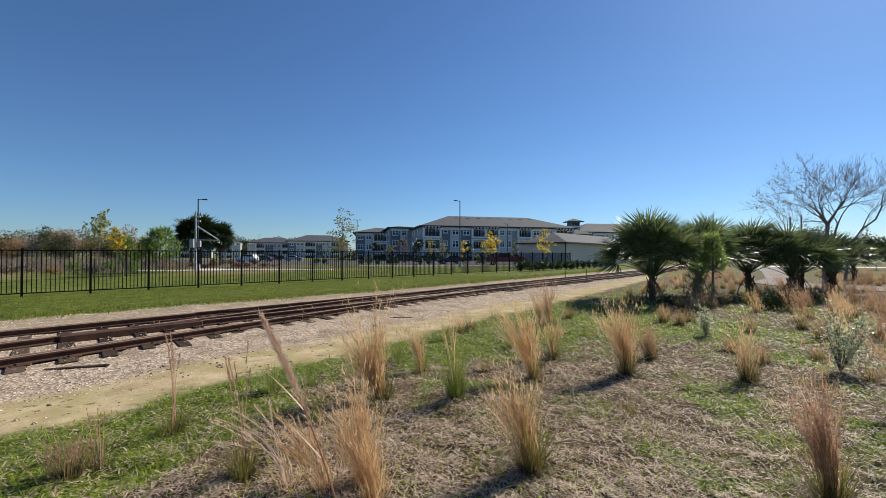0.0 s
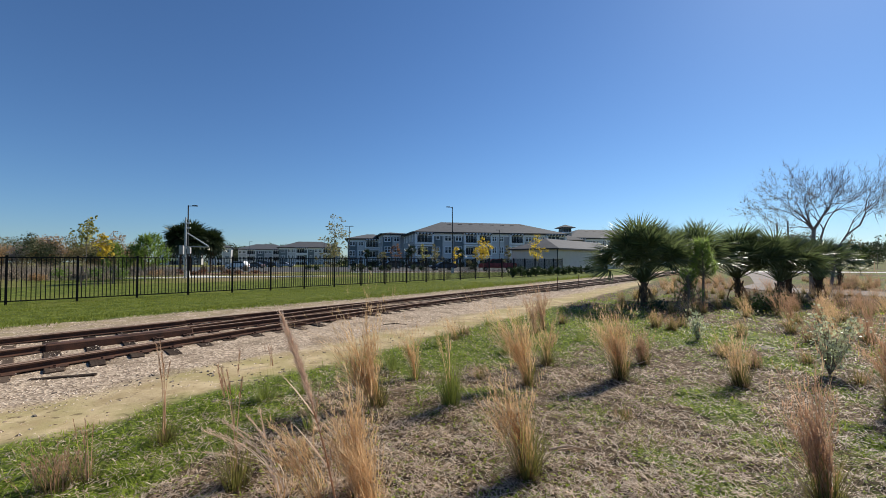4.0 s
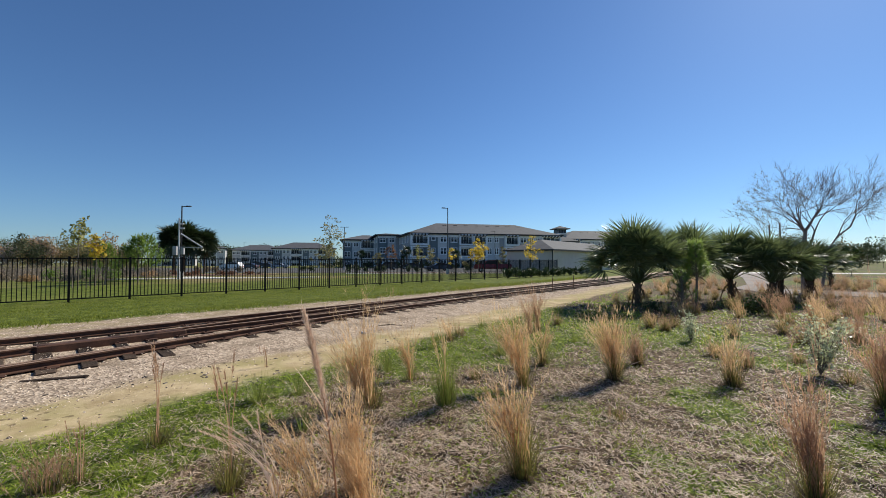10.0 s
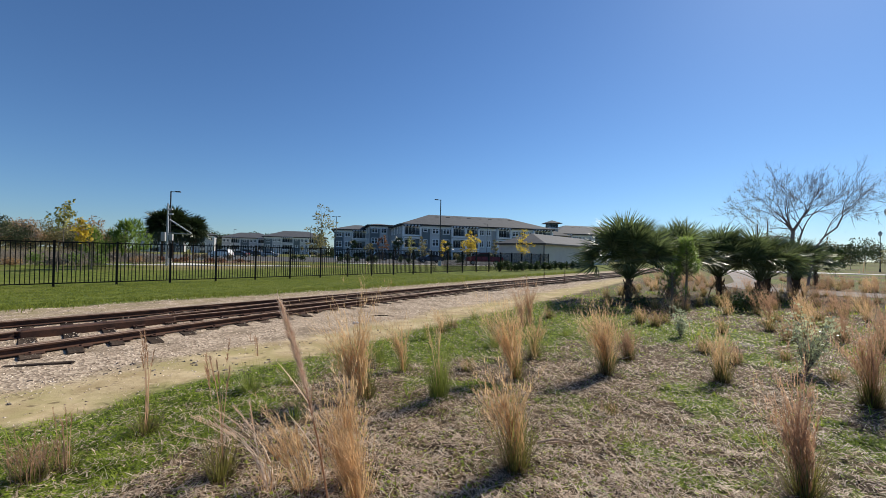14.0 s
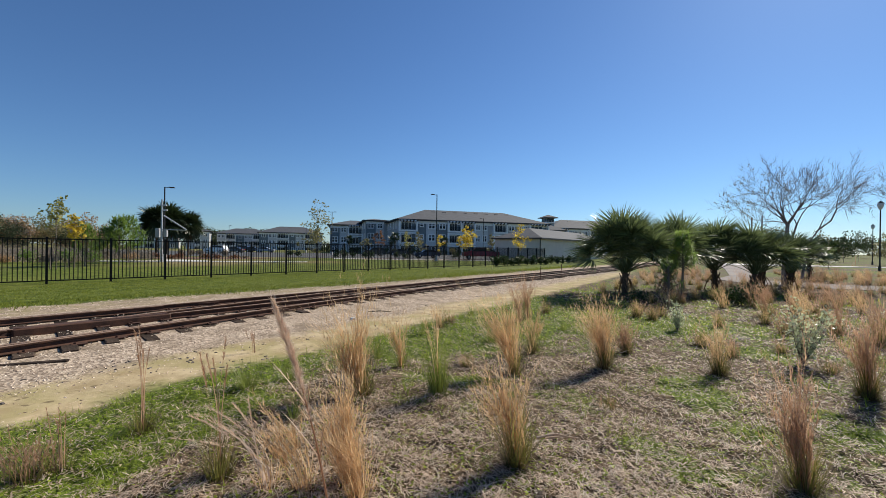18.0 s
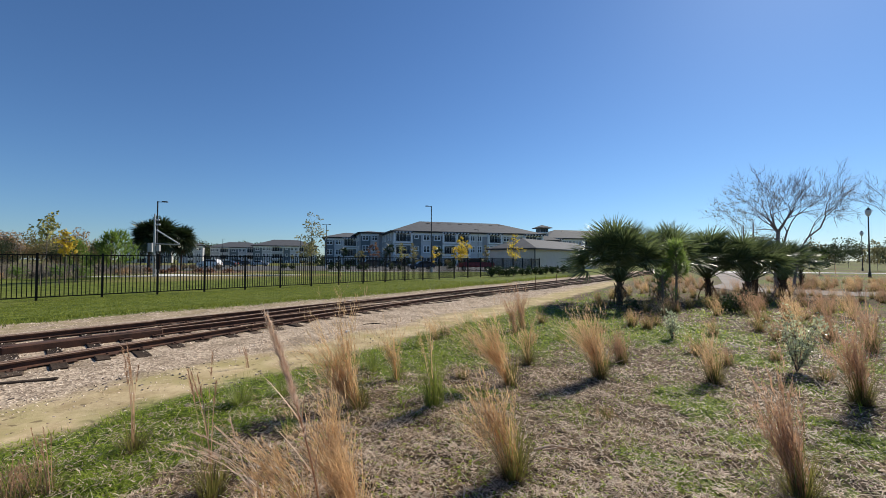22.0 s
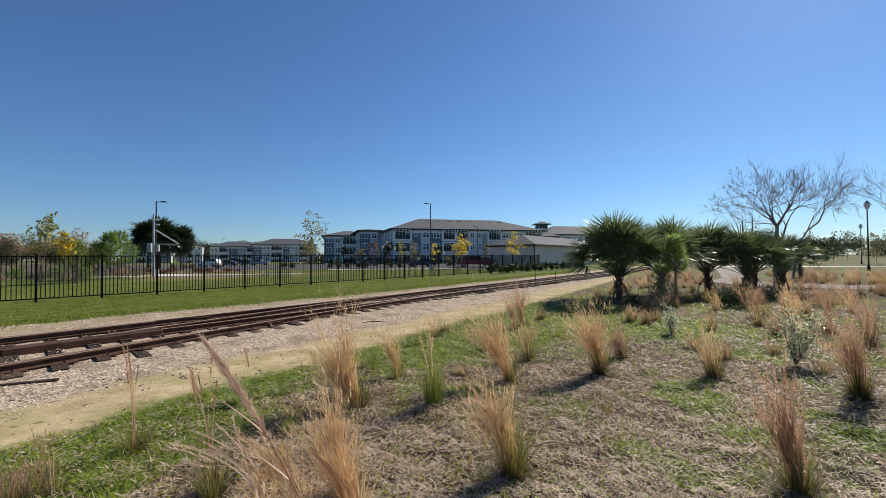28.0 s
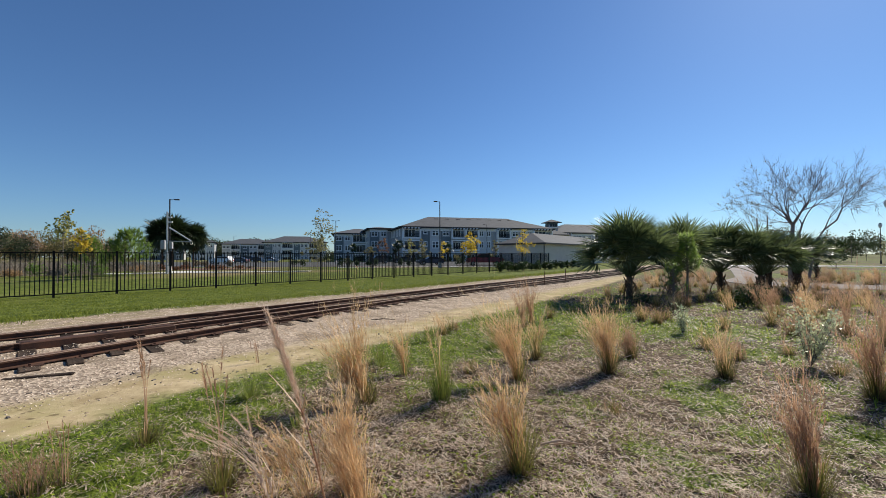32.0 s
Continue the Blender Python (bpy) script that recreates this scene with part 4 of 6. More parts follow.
def fan_palm(x, y, h, trunk, wide, seed, count, label, meshes=FRONDS, lean=0.0, dead=9, group="fan palms"):
    """A low palm: fat booted trunk, and fan leaves on long stalks all round its head."""
    rg = random.Random(seed)
    t = thing("palm_tree", (x, y, ground_z(x, y)), 0, label, "palm tree", group)
    g = Geo()
    top = Vector((lean * trunk, 0, trunk))
    g.tube([(0, 0, -.05), (lean * trunk * .4, 0, trunk * .5), tuple(top)], [.12, .11, .10], 9)
    part("trunk", g, M_PALMTRUNK, t, "short trunk clad in old leaf bases")
    for k in range(int(10 + trunk * 8)):
        a, z = rg.uniform(0, 6.3), rg.uniform(.1, 1) * trunk
        p = Vector((math.cos(a) * .105 + lean * z, math.sin(a) * .105, z))
        part("leaf_base", Geo().tube([p, p + Vector((math.cos(a) * .09, math.sin(a) * .09, .22))], [.03, .012], 4), M_PALMTRUNK, t)
    head = new("crown")
    head.parent = t
    head.matrix_basis = pose(top.x, top.y, top.z)
    scale = (h - trunk) / (2.15 if meshes is FRONDS else 1.95)
    if meshes is FRONDS:
        SWAYS.append((head, seed))
    for k in range(count):
        u = (k + .5) / count
        elev = 88 - (56 if meshes is FRONDS else 150) * u ** 1.1 + rg.uniform(-7, 7)
        az = k * 137.5 + rg.uniform(-15, 15)
        m = rg.choice(meshes) if meshes is not FRONDS else meshes[rg.choice((0, 2, 0, 1) if u < .45 else (1, 3, 3, 0))]
        sc = scale * rg.uniform(.88, 1.1) * (wide if elev < 40 else 1.0)
        piece("frond", m, head, pose(0, 0, 0, 0, 0, az) @ pose(.05, 0, .0, rg.uniform(-50, 50), -elev) @ Matrix.Diagonal((sc, sc, sc, 1)))
    for k in range(dead):
        piece("dead_frond", rg.choice(DEADS), t, pose(top.x, top.y, top.z - .15, 0, 0, rg.uniform(0, 360)) @ pose(.08, 0, 0, 0, rg.uniform(45, 70)) @ Matrix.Diagonal((scale, scale, scale, 1)))
    return t


LP = "green fan palm with a booted trunk in dry grass"
fan_palm(7.46, 14.49, 3.35, .85, 1.1, 31, 70, "broad green fan palm with a dark booted trunk")
fan_palm(9.83, 15.85, 3.35, .85, 1.1, 32, 48, LP, lean=.15)
fan_palm(12.57, 16.72, 3.3, .85, 1.1, 33, 50, LP, lean=-.05)
fan_palm(13.51, 15.94, 3.0, .75, 1.0, 34, 40, LP, lean=.2)
fan_palm(14.60, 16.65, 2.9, .8, 1.0, 35, 40, LP)
fan_palm(16.29, 17.12, 2.9, .75, 1.0, 36, 34, LP, lean=.05)
fan_palm(25.08, 24.88, 2.8, .9, 1.1, 37, 26, LP, lean=-.1)
# tall palms behind the fence
SL = "tall dark cabbage palm behind a fence"
fan_palm(-34.29, 58, 8.1, 4.8, 1.0, 41, 120, SL, SABALS, dead=6, group="cabbage palms")
fan_palm(-35.04, 57, 7.6, 4.6, 1.0, 42, 100, SL, SABALS, dead=6, group="cabbage palms")
fan_palm(-32.58, 60, 7.1, 4.3, 1.0, 43, 100, SL, SABALS, dead=8, group="cabbage palms")
for u, py, ph, seed in ((-.058, 104, 6.5, 742), (-.065, 105, 5.5, 737), (.063, 104, 5.5, 830), (-.168, 122, 6, 662)):
    fan_palm(u * py, py, ph, ph - 2.0, 1.0, seed, 18, "small palm tree planted before apartments", SABALS, dead=2, group="courtyard palms")


# planted saplings with stakes
def sapling(x, y, h, material, label, seed, n=60, wide=.35, size=.17, low=.25, stakes=True, trunk=.035, dense=0):
    rg = random.Random(seed)
    t = thing("young_tree", (x, y, 0), 0, label, "tree", "young trees")
    g, tips = Geo(), []
    g.tube([(0, 0, 0), (rg.uniform(-.05, .05), 0, h * .5), (0, 0, h * .96)], [trunk, trunk * .7, .01], 6)
    for k in range(16):
        z = h * (low + (1 - low) * (k + .5) / 16)
        a = rg.uniform(0, 6.3)
        ln = h * wide * (1.1 - .8 * (z / h)) * rg.uniform(.6, 1.2)
        limb(g, Vector((0, 0, z)), Vector((math.cos(a), math.sin(a), .6)).normalized(), ln, .014, rg, 1, tips, .2, 2, .4, 4)
    part("trunk", g, M_BARK, t)
    lg = Geo()
    for p in tips:
        leaf_cloud(lg, p, (.28 * h / 4.5, .28 * h / 4.5, .22 * h / 4.5), max(2, n // 16), size, rg)
    if dense:
        for k in range(5):
            leaf_cloud(lg, (rg.gauss(0, h * .07), rg.gauss(0, h * .07), h * rg.uniform(max(.45, low + .1), .84)), (h * wide * .5, h * wide * .5, h * .13), dense // 5, size, rg)
    part("leaves", lg, material, t, kind="stuff")
    if stakes:
        for dx in (-.45, .45):
            part("stake", Geo().tube([(dx, .1, 0), (dx * .9, .1, 1.3)], .03, 5), M_BARK, t, "thin wooden stake")
    return t


sapling(-22.62, 27, 4.3, M_YELLOW, "staked young tree with yellowing leaves", 51, 90, .2, .21, low=.52, dense=120)
sapling(-23.14, 29, 3.4, M_GOLD, "young tree with golden autumn leaves", 52, 70, .17, .24, low=.5, dense=90)
sapling(-11.25, 46, 6.2, M_PALEGREEN, "tall sparse young tree with thinning leaves", 53, 200, .24, .22, low=.2, dense=260)
sapling(6.66, 57, 4.2, M_GOLD, "young tree with bright yellow leaves", 54, 300, .36, .22, low=.35, dense=420)
sapling(13.32, 54, 4.6, M_GOLD, "young tree with bright yellow leaves beside a garage", 55, 160, .26, .2, low=.3, dense=170)
sapling(-2.07, 70, 4.2, M_YELLOW, "young tree with yellowing leaves before apartments", 56, 140, .26, .22, dense=120)
sapling(3.73, 74, 4.0, M_GOLD, "young tree with yellow leaves before apartments", 57, 200, .2, .22)
sapling(-7.68, 80, 4.5, leafy("russet_leaf", (.16, .07, .03), (.32, .17, .09), .6, .3), "young tree with russet leaves before apartments", 58, 260, .3, .24)
sapling(-0.15, 73, 4.3, M_PALEGREEN, "young green tree before apartments", 59, 160, .24, .22, dense=160)
sapling(12.32, 70, 4.0, M_PALEGREEN, "young pale green tree beside a pickup truck", 60, 200, .22, .24)
sapling(-13.16, 52, 3.4, M_PALEGREEN, "young tree with olive leaves behind a fence", 61, 260, .4, .2, low=.3, dense=200)
sapling(-10.85, 84, 3.2, M_PALEGREEN, "small green tree before apartments", 62, 300, .4, .24)


def pine(x, y, h, seed, label, spread=.3, material=None, tufts=46, wide=.014, bare=.22):
    rg = random.Random(seed)
    t = thing("pine_tree", (x, y, ground_z(x, y)), 0, label, "pine tree", "young pines")
    g, lg = Geo(), Geo()
    g.tube([(0, 0, 0), (.03, 0, h * .5), (0, 0, h)], [.05, .035, .01], 6)
    for k in range(tufts):
        z = h * (bare + (1 - bare) * (k / tufts))
        a = k * 2.4 + rg.uniform(-.4, .4)
        ln = h * spread * (1.15 - z / h) * rg.uniform(.7, 1.2) + .1
        tip = Vector((math.cos(a) * ln, math.sin(a) * ln, z + ln * .55))
        g.tube([(0, 0, z), tuple(tip)], [.014, .006], 4)
        for q in range(26 if bare < .4 else 85):
            d = Vector((rg.gauss(0, .8), rg.gauss(0, .8), rg.gauss(.35, .6)))
            lg.blade(tip - Vector((tip.x, tip.y, ln * .55)) * rg.uniform(0, .35), d, (.30 if wide < .03 else .42) * rg.uniform(.7, 1.2) * (h / 3) ** .4, wide, .5, 2)
    part("trunk", g, M_BARK, t)
    part("needles", lg, material or M_PINE, t, kind="stuff")
    return t


pine(-23.05, 33, 3.5, 71, "bushy bright green young pine", .42, tufts=70, wide=.06)
pine(-25.08, 37, 3.9, 72, "bushy bright green young pine", .42, tufts=60, wide=.06)
pine(-26.09, 36, 2.9, 73, "bushy bright green young pine", .4, tufts=60, wide=.045)
pine(-24.01, 31, 2.9, 74, "bushy bright green young pine", .38, tufts=60, wide=.045)
pine(8.65, 13.06, 2.15, 75, "slim young pine among palms", .22, leafy("near_pine_needle", (.16, .26, .05), (.42, .52, .14), .5, .6), tufts=46, wide=.011, bare=.45)
pine(7.56, 12.09, 1.3, 76, "small young pine among palms", .28, tufts=26)


def shrub(name, x, y, r, h, material, label, category, group, seed, n=260, size=.09, low=.4):
    rg = random.Random(seed)
    t = thing(name, (x, y, ground_z(x, y)), 0, label, category, group)
    g, lg = Geo(), Geo()
    for k in range(7):
        a = rg.uniform(0, 6.3)
        g.tube([(0, 0, 0), (math.cos(a) * r * .5, math.sin(a) * r * .5, h * .7)], [.005, .002], 4)
    for k in range(6):
        a = rg.uniform(0, 6.3)
        q = rg.uniform(.1, .55) * r
        leaf_cloud(lg, (math.cos(a) * q, math.sin(a) * q, h * rg.uniform(low, .68)), (r * .62, r * .62, h * min(.4, low + .1)), n // 6, size, rg)
    part("branching", g, M_BARK, t, kind="stuff")
    part("foliage", lg, material, t, kind="stuff")
    return t


for k in range(20):
    u = k / 19
    shrub("shrub", *sn(34.6 + 20 * u, -23.1 + .25 * math.sin(k * 2.1))[:2], .55, 1.05 + .1 * math.sin(k * 1.7), M_HEDGE, "clipped dark green shrub in a row beside a garage", "shrub", "hedge row", 80 + k, 480, .16)
for k, (u, py) in enumerate(((-.537, 62), (-.516, 60), (-.557, 58), (-.461, 64), (-.309, 66), (-.288, 64), (-.199, 66), (-.178, 64), (-.16, 66), (-.116, 64), (-.033, 63), (-.054, 64), (-.13, 66), (.091, 62))):
    shrub("shrub", u * py, py, .7, 1.1 + .3 * math.sin(k * 3.1), M_REED if k < 4 else M_HEDGE, "low planted shrub beside a car park", "shrub", "planted shrubs", 120 + k, 320, .18)


for k in range(30):
    x = -29 + 55 * k / 29
    shrub("shrub", x, 105.0 + .25 * (x + 5.6) + 1.5 * math.sin(k * 2.7) + (18 if x < -9 else 0), 1.2, 1.5 + .5 * math.sin(k * 1.3), M_HEDGE if k % 4 else M_PALEGREEN, "dark leafy shrub planted along an apartment wall", "shrub", "foundation planting", 200 + k, 240, .3)


def far_woods():
    """Two lines of far trees, left and right of the houses."""
    rg = random.Random(5)
    a, b, c, d = Geo(), Geo(), Geo(), Geo()
    def blob(g, x, y, h, r, n, size):
        for k in range(4):
            leaf_cloud(g, (x + rg.gauss(0, r * .5), y + rg.gauss(0, r * .4), h * rg.uniform(.16, .78)), (r * .7, r * .7, h * .26), n // 4, size, rg)
    for k in range(165):
        u = rg.uniform(-1.661, -.73)
        y = rg.uniform(140, 175)
        blob(rg.choice((a, a, b, c, d)), u * y, y, rg.uniform(8.5, 12.6), rg.uniform(3, 5), 850, .55)
    for k in range(40):
        u = rg.uniform(-.537, -.364)
        y = rg.uniform(255, 275)
        blob(b, u * y, y, rg.uniform(11, 14.5), 6, 700, .9)
    for k in range(40):
        u = rg.uniform(-.364, -.061)
        y = rg.uniform(240, 265)
        blob(b, u * y, y, rg.uniform(4.5, 7.5), 6, 220, .9)
    for k in range(140):
        u = rg.uniform(.753, 2.367)
        y = rg.uniform(150, 190)
        blob(rg.choice((b, b, d)), u * y, y, rg.choice((7, 8, 9, 10, 12, 14)) * rg.uniform(.85, 1.1), rg.uniform(2.8, 5.5), 420, .7)
    for k in range(60):
        u = rg.uniform(.436, .919)
        y = rg.uniform(220, 260)
        blob(b, u * y, y, rg.uniform(5, 9), 6, 160, 1.4)
    single("far_woods", c, leafy("mauve_woods_leaf", (.20, .17, .15), (.36, .31, .27), .8, .4, .1), "grey-mauve bare woods in the distance", "trees", kind="stuff")
    single("far_woods", d, leafy("olive_woods_leaf", (.11, .10, .05), (.28, .24, .11), .8, .4, .1), "olive-brown woods in the distance", "trees", kind="stuff")
    single("far_woods", a, M_WOODS, "brown and grey autumn woods in the distance", "trees", kind="stuff")
    single("far_woods", b, M_HAZY_WOODSGREEN, "dark green woods in the distance", "trees", kind="stuff")


far_woods()


def reeds():
    """The grey-brown thicket behind the fence, and tall dry grass beyond."""
    rg = random.Random(6)
    g = Geo()
    for k in range(9000):
        u = rg.uniform(-1.564, -.626)
        y = rg.uniform(36, 62) if u < -.75 else rg.uniform(46, 60)
        x = u * y
        h = rg.uniform(.7, 2.1) * (1.0 if u < -.764 else .6)
        for q in range(2):
            g.blade((x + rg.gauss(0, .15), y, 0), (rg.gauss(0, .5), rg.gauss(0, .4), 1), h * rg.uniform(.6, 1.1), .028, .5, 3)
    for k in range(60):
        u, y = rg.uniform(-1.564, -.626), rg.uniform(38, 60)
        leaf_cloud(g, (u * y, y, .6), (1.2, 1.0, rg.uniform(.5, 1.0)), 160, .12, rg)
    single("reed_thicket", g, M_REED, "thicket of grey-brown dead reeds behind a fence", "reeds", kind="stuff")


reeds()
for k, (u, py, h, m) in enumerate(((-1.054, 33, .9, M_REED), (-.999, 34, 1.1, M_REED), (-.95, 33, .8, M_WOODS), (-.895, 35, 1.2, M_PINE), (-.861, 34, .9, M_REED), (-.806, 36, 1.3, M_PINE), (-.757, 37, 1.2, M_PINE), (-.73, 40, 1.1, M_REED), (-.668, 42, .9, M_WOODS), (-1.137, 33, 1.0, M_REED))):
    shrub("shrub", u * py, py, .9, h, m, "scruffy brush at the edge of a reed thicket", "shrub", "brush behind the fence", 160 + k, 420, .13)

for k in range(11):
    u = (k + .5) / 11
    x, y = -35.0 + 14 * u, 50.5 + 3.5 * math.sin(k * 2.3) + 2 * u
    shrub("shrub", x, y, .75, .55 + .2 * math.sin(k * 1.9), M_RUSTLEAF if k % 3 else M_REED, "low rust-brown planting in a mulch bed", "shrub", "mulch bed planting", 240 + k, 300, .13)

# trees on the lawn to the right
for k, (u, y, h, m) in enumerate(((.993, 46, 2.6, M_HEDGE), (1.059, 44, 3.0, M_HEDGE), (1.101, 75, 5.5, M_HEDGE), (1.032, 80, 5.0, M_HEDGE), (1.225, 60, 4.6, M_PALEGREEN), (1.142, 90, 6, M_HEDGE), (1.335, 70, 5.5, M_HEDGE))):
    sapling(u * y, y, h, m, "young dark green tree on a lawn", 300 + k, 110, .34, .28, low=.1, stakes=False, dense=420)


# ---- the dry field before the track ----
M_STRAW = leafy("grey_straw", (.24, .152, .10), (1.0, .83, .65), .58, .42, .28, 1.35)
M_GRASS = leafy("field_grass", (.10, .155, .016), (.50, .59, .075), .5, .58, .25, 1.3)
M_CLUMP = leafy("clump_green", (.055, .085, .014), (.36, .40, .095), .42, .55, .5, 1.3)
M_VERGE = leafy("verge_grass", (.08, .12, .014), (.29, .32, .052), .6, .5, .2)
M_TUFT = leafy("tuft_green", (.055, .065, .014), (.34, .30, .085), .42, .5, .5, 1.2)
# withered brown, darkened to paint in the shadow at tuft bases
M_SHADED_THATCH = leafy("shaded_withered_base", (.035, .022, .014), (.20, .125, .07), .7, .25, .3, 1.5)
M_TAN = leafy("dry_stalk", (.34, .19, .08), (.96, .70, .41), .45, .6, .5)
M_RUSSET = leafy("russet_stalk", (.26, .14, .08), (.68, .44, .28), .45, .58, .5)
M_PLUME = leafy("purplish_plume", (.50, .33, .23), (.93, .77, .62), .55, .64)
# glossy green leaf, its base colour paled to paint in white glints
M_GLINT_LEAF = leafy("glossy_leaf", (.24, .28, .12), (.74, .75, .50), .3, .45, .8)


def scatter(count, r0, r1, a0, a1, rg):
    """Places round the viewer, thinner with distance."""
    for _ in range(count):
        r = r0 * math.exp(rg.random() * math.log(r1 / r0))
        a = radians(rg.uniform(a0, a1))
        yield r * math.sin(a), r * math.cos(a), r


def field_edge(x, y):
    """Metres towards the viewer from the sand beside the track."""
    return AN.x * x + AN.y * y + .13 * (AX.x * x + AX.y * y) + 5.2


def litter():
    rg = random.Random(21)
    g = Geo()
    for x, y, r in scatter(150000, 1.7, 17, -52, 56, rg):
        e = field_edge(x, y)
        if e < rg.uniform(-.2, .6):
            continue
        heap = max(0.0, noise.noise((x * 4.1, y * 4.1, 7.7)) + .15) + .6 * max(0.0, noise.noise((x * 11, y * 11, 4.4)))
        if heap < .12 and rg.random() < .6:
            continue
        if rg.random() < .5 * green_cover(x, y) + .02 * max(0, r - 5):
            continue
        a = rg.uniform(0, 6.3)
        k = max(1.0, r / 4)
        z = ground_z(x, y) + .002 + .075 * heap * rg.random() ** .7
        g.blade((x, y, z), (math.cos(a), math.sin(a), rg.uniform(-.12, .6)), rg.uniform(.02, .085) * k ** .3, .0088 * k ** .8 * rg.uniform(.4, 1.4), rg.uniform(.2, .9), 2)
    # the same straw all round, less dense where the field is not walked
    for _ in range(30000):
        r, a = 8.0 * rg.random() ** .5, rg.uniform(0, 6.3)
        x, y = r * math.sin(a), r * math.cos(a)
        if (r > 1.7 and y > 0 and abs(math.atan2(x, y)) < .9) or field_edge(x, y) < .3 or rg.random() < .5 * green_cover(x, y):
            continue
        a = rg.uniform(0, 6.3)
        g.blade((x, y, ground_z(x, y) + rg.uniform(.004, .03)), (math.cos(a), math.sin(a), rg.uniform(-.1, .4)), rg.uniform(.04, .14), .012 * rg.uniform(.5, 1.4), rg.uniform(.2, .9), 2)
    # extra pale straws, their bright colour standing in for sunlit highlights
    b = Geo()
    for x, y, r in scatter(13000, 1.9, 16, -52, 56, rg):
        if field_edge(x, y) < .3 or rg.random() < .8 * green_cover(x, y):
            continue
        a = rg.uniform(0, 6.3)
        b.blade((x, y, ground_z(x, y) + rg.uniform(.015, .04)), (math.cos(a), math.sin(a), rg.uniform(-.05, .4)), rg.uniform(.03, .17), .0036 * max(1, r / 4) ** .75, rg.uniform(.2, .8), 3)
    for x, y, r in scatter(5000, 4, 20, -52, 30, rg):
        e = field_edge(x, y)
        if -1.6 < e < .3:
            a = rg.uniform(0, 6.3)
            g.blade((x, y, ground_z(x, y) + .006), (math.cos(a), math.sin(a), .05), rg.uniform(.03, .12), .006 * max(1, r / 7), .1, 2)
    single("highlight_straw", b, leafy("highlight_straw", (.62, .53, .40), (.92, .84, .70), .55, .35, .3), "pale straws standing in for highlights on dead grass", "straw", kind="stuff")
    single("straw_litter", g, M_STRAW, "grey-brown straw and dead grass lying on the ground", "straw", kind="stuff")
    g = Geo()
    for x, y, r in scatter(130000, 1.7, 22, -52, 56, rg):
        e = field_edge(x, y)
        if e < 0 or rg.random() > green_cover(x, y) * .95 + .05:
            continue
        a = rg.uniform(0, 6.3)
        k = max(1.0, r / 4)
        g.blade((x, y, ground_z(x, y) - .01), (math.cos(a) * .6, math.sin(a) * .6, rg.uniform(.3, 1)), (rg.uniform(.025, .075) + .18 * max(0, noise.noise((x * 3.6, y * 3.6, 2.2)))) * k ** .3, .006 * k * rg.uniform(.7, 1.3), rg.uniform(.3, 1.2), 2)
    for x, y, r in scatter(90000, 1.7, 17, -52, 56, rg):
        if field_edge(x, y) < .1 or rg.random() > max(.12 if r > 5 else .2, green_cover(x, y) - .12):
            continue
        z = ground_z(x, y) + rg.uniform(.005, .035)
        a, w = rg.uniform(0, 6.3), rg.uniform(.008, .019) * max(1, r / 5)
        u, v = Vector((math.cos(a), math.sin(a), rg.uniform(-.4, .4))) * w, Vector((-math.sin(a), math.cos(a), rg.uniform(-.3, .3))) * w * .7
        p = Vector((x, y, z))
        g.add([tuple(p - u), tuple(p - v), tuple(p + u), tuple(p + v)], [(0, 1, 2, 3)])
    single("field_grass", g, M_GRASS, "short patchy green grass among straw", "grass", kind="stuff")
    g = Geo()
    for _ in range(90000):
        s, n = rg.uniform(-9, 42), rg.uniform(-24.6, -13.2)
        edge = min(-13.95 - .07 * s, -14.75 - .01 * s)
        if n > edge + rg.gauss(0, .3) + .6 * noise.noise((s * .8, 1.5, 4.4)) or rg.random() < max(0, (s - 14) / 60) or n < edge - 1.3:
            continue
        p = sn(s, n)
        tall = rg.uniform(.03, .08) if n < edge - .9 else rg.uniform(.05, .2) * (1 + max(0, min(1, (s - 12) / 8)))
        a = rg.uniform(0, 6.3)
        g.blade((p.x, p.y, ground_z(p.x, p.y)), (math.cos(a) * .5, math.sin(a) * .5, .8), tall, .02, .7, 2)
    for _ in range(60000):
        s, n = rg.uniform(-10, 26), rg.uniform(-25.5, -15.2)
        p = sn(s, n)
        a = rg.uniform(0, 6.3)
        g.blade((p.x, p.y, ground_z(p.x, p.y)), (math.cos(a) * .6, math.sin(a) * .6, .8), rg.uniform(.02, .05) * (1 + .9 * max(0, noise.noise((s * 1.4, n * 1.4, 3.1)))), .026, .7, 2)
    single("verge_grass", g, M_VERGE, "mown green verge grass with ragged edge", "grass", kind="stuff")


litter()


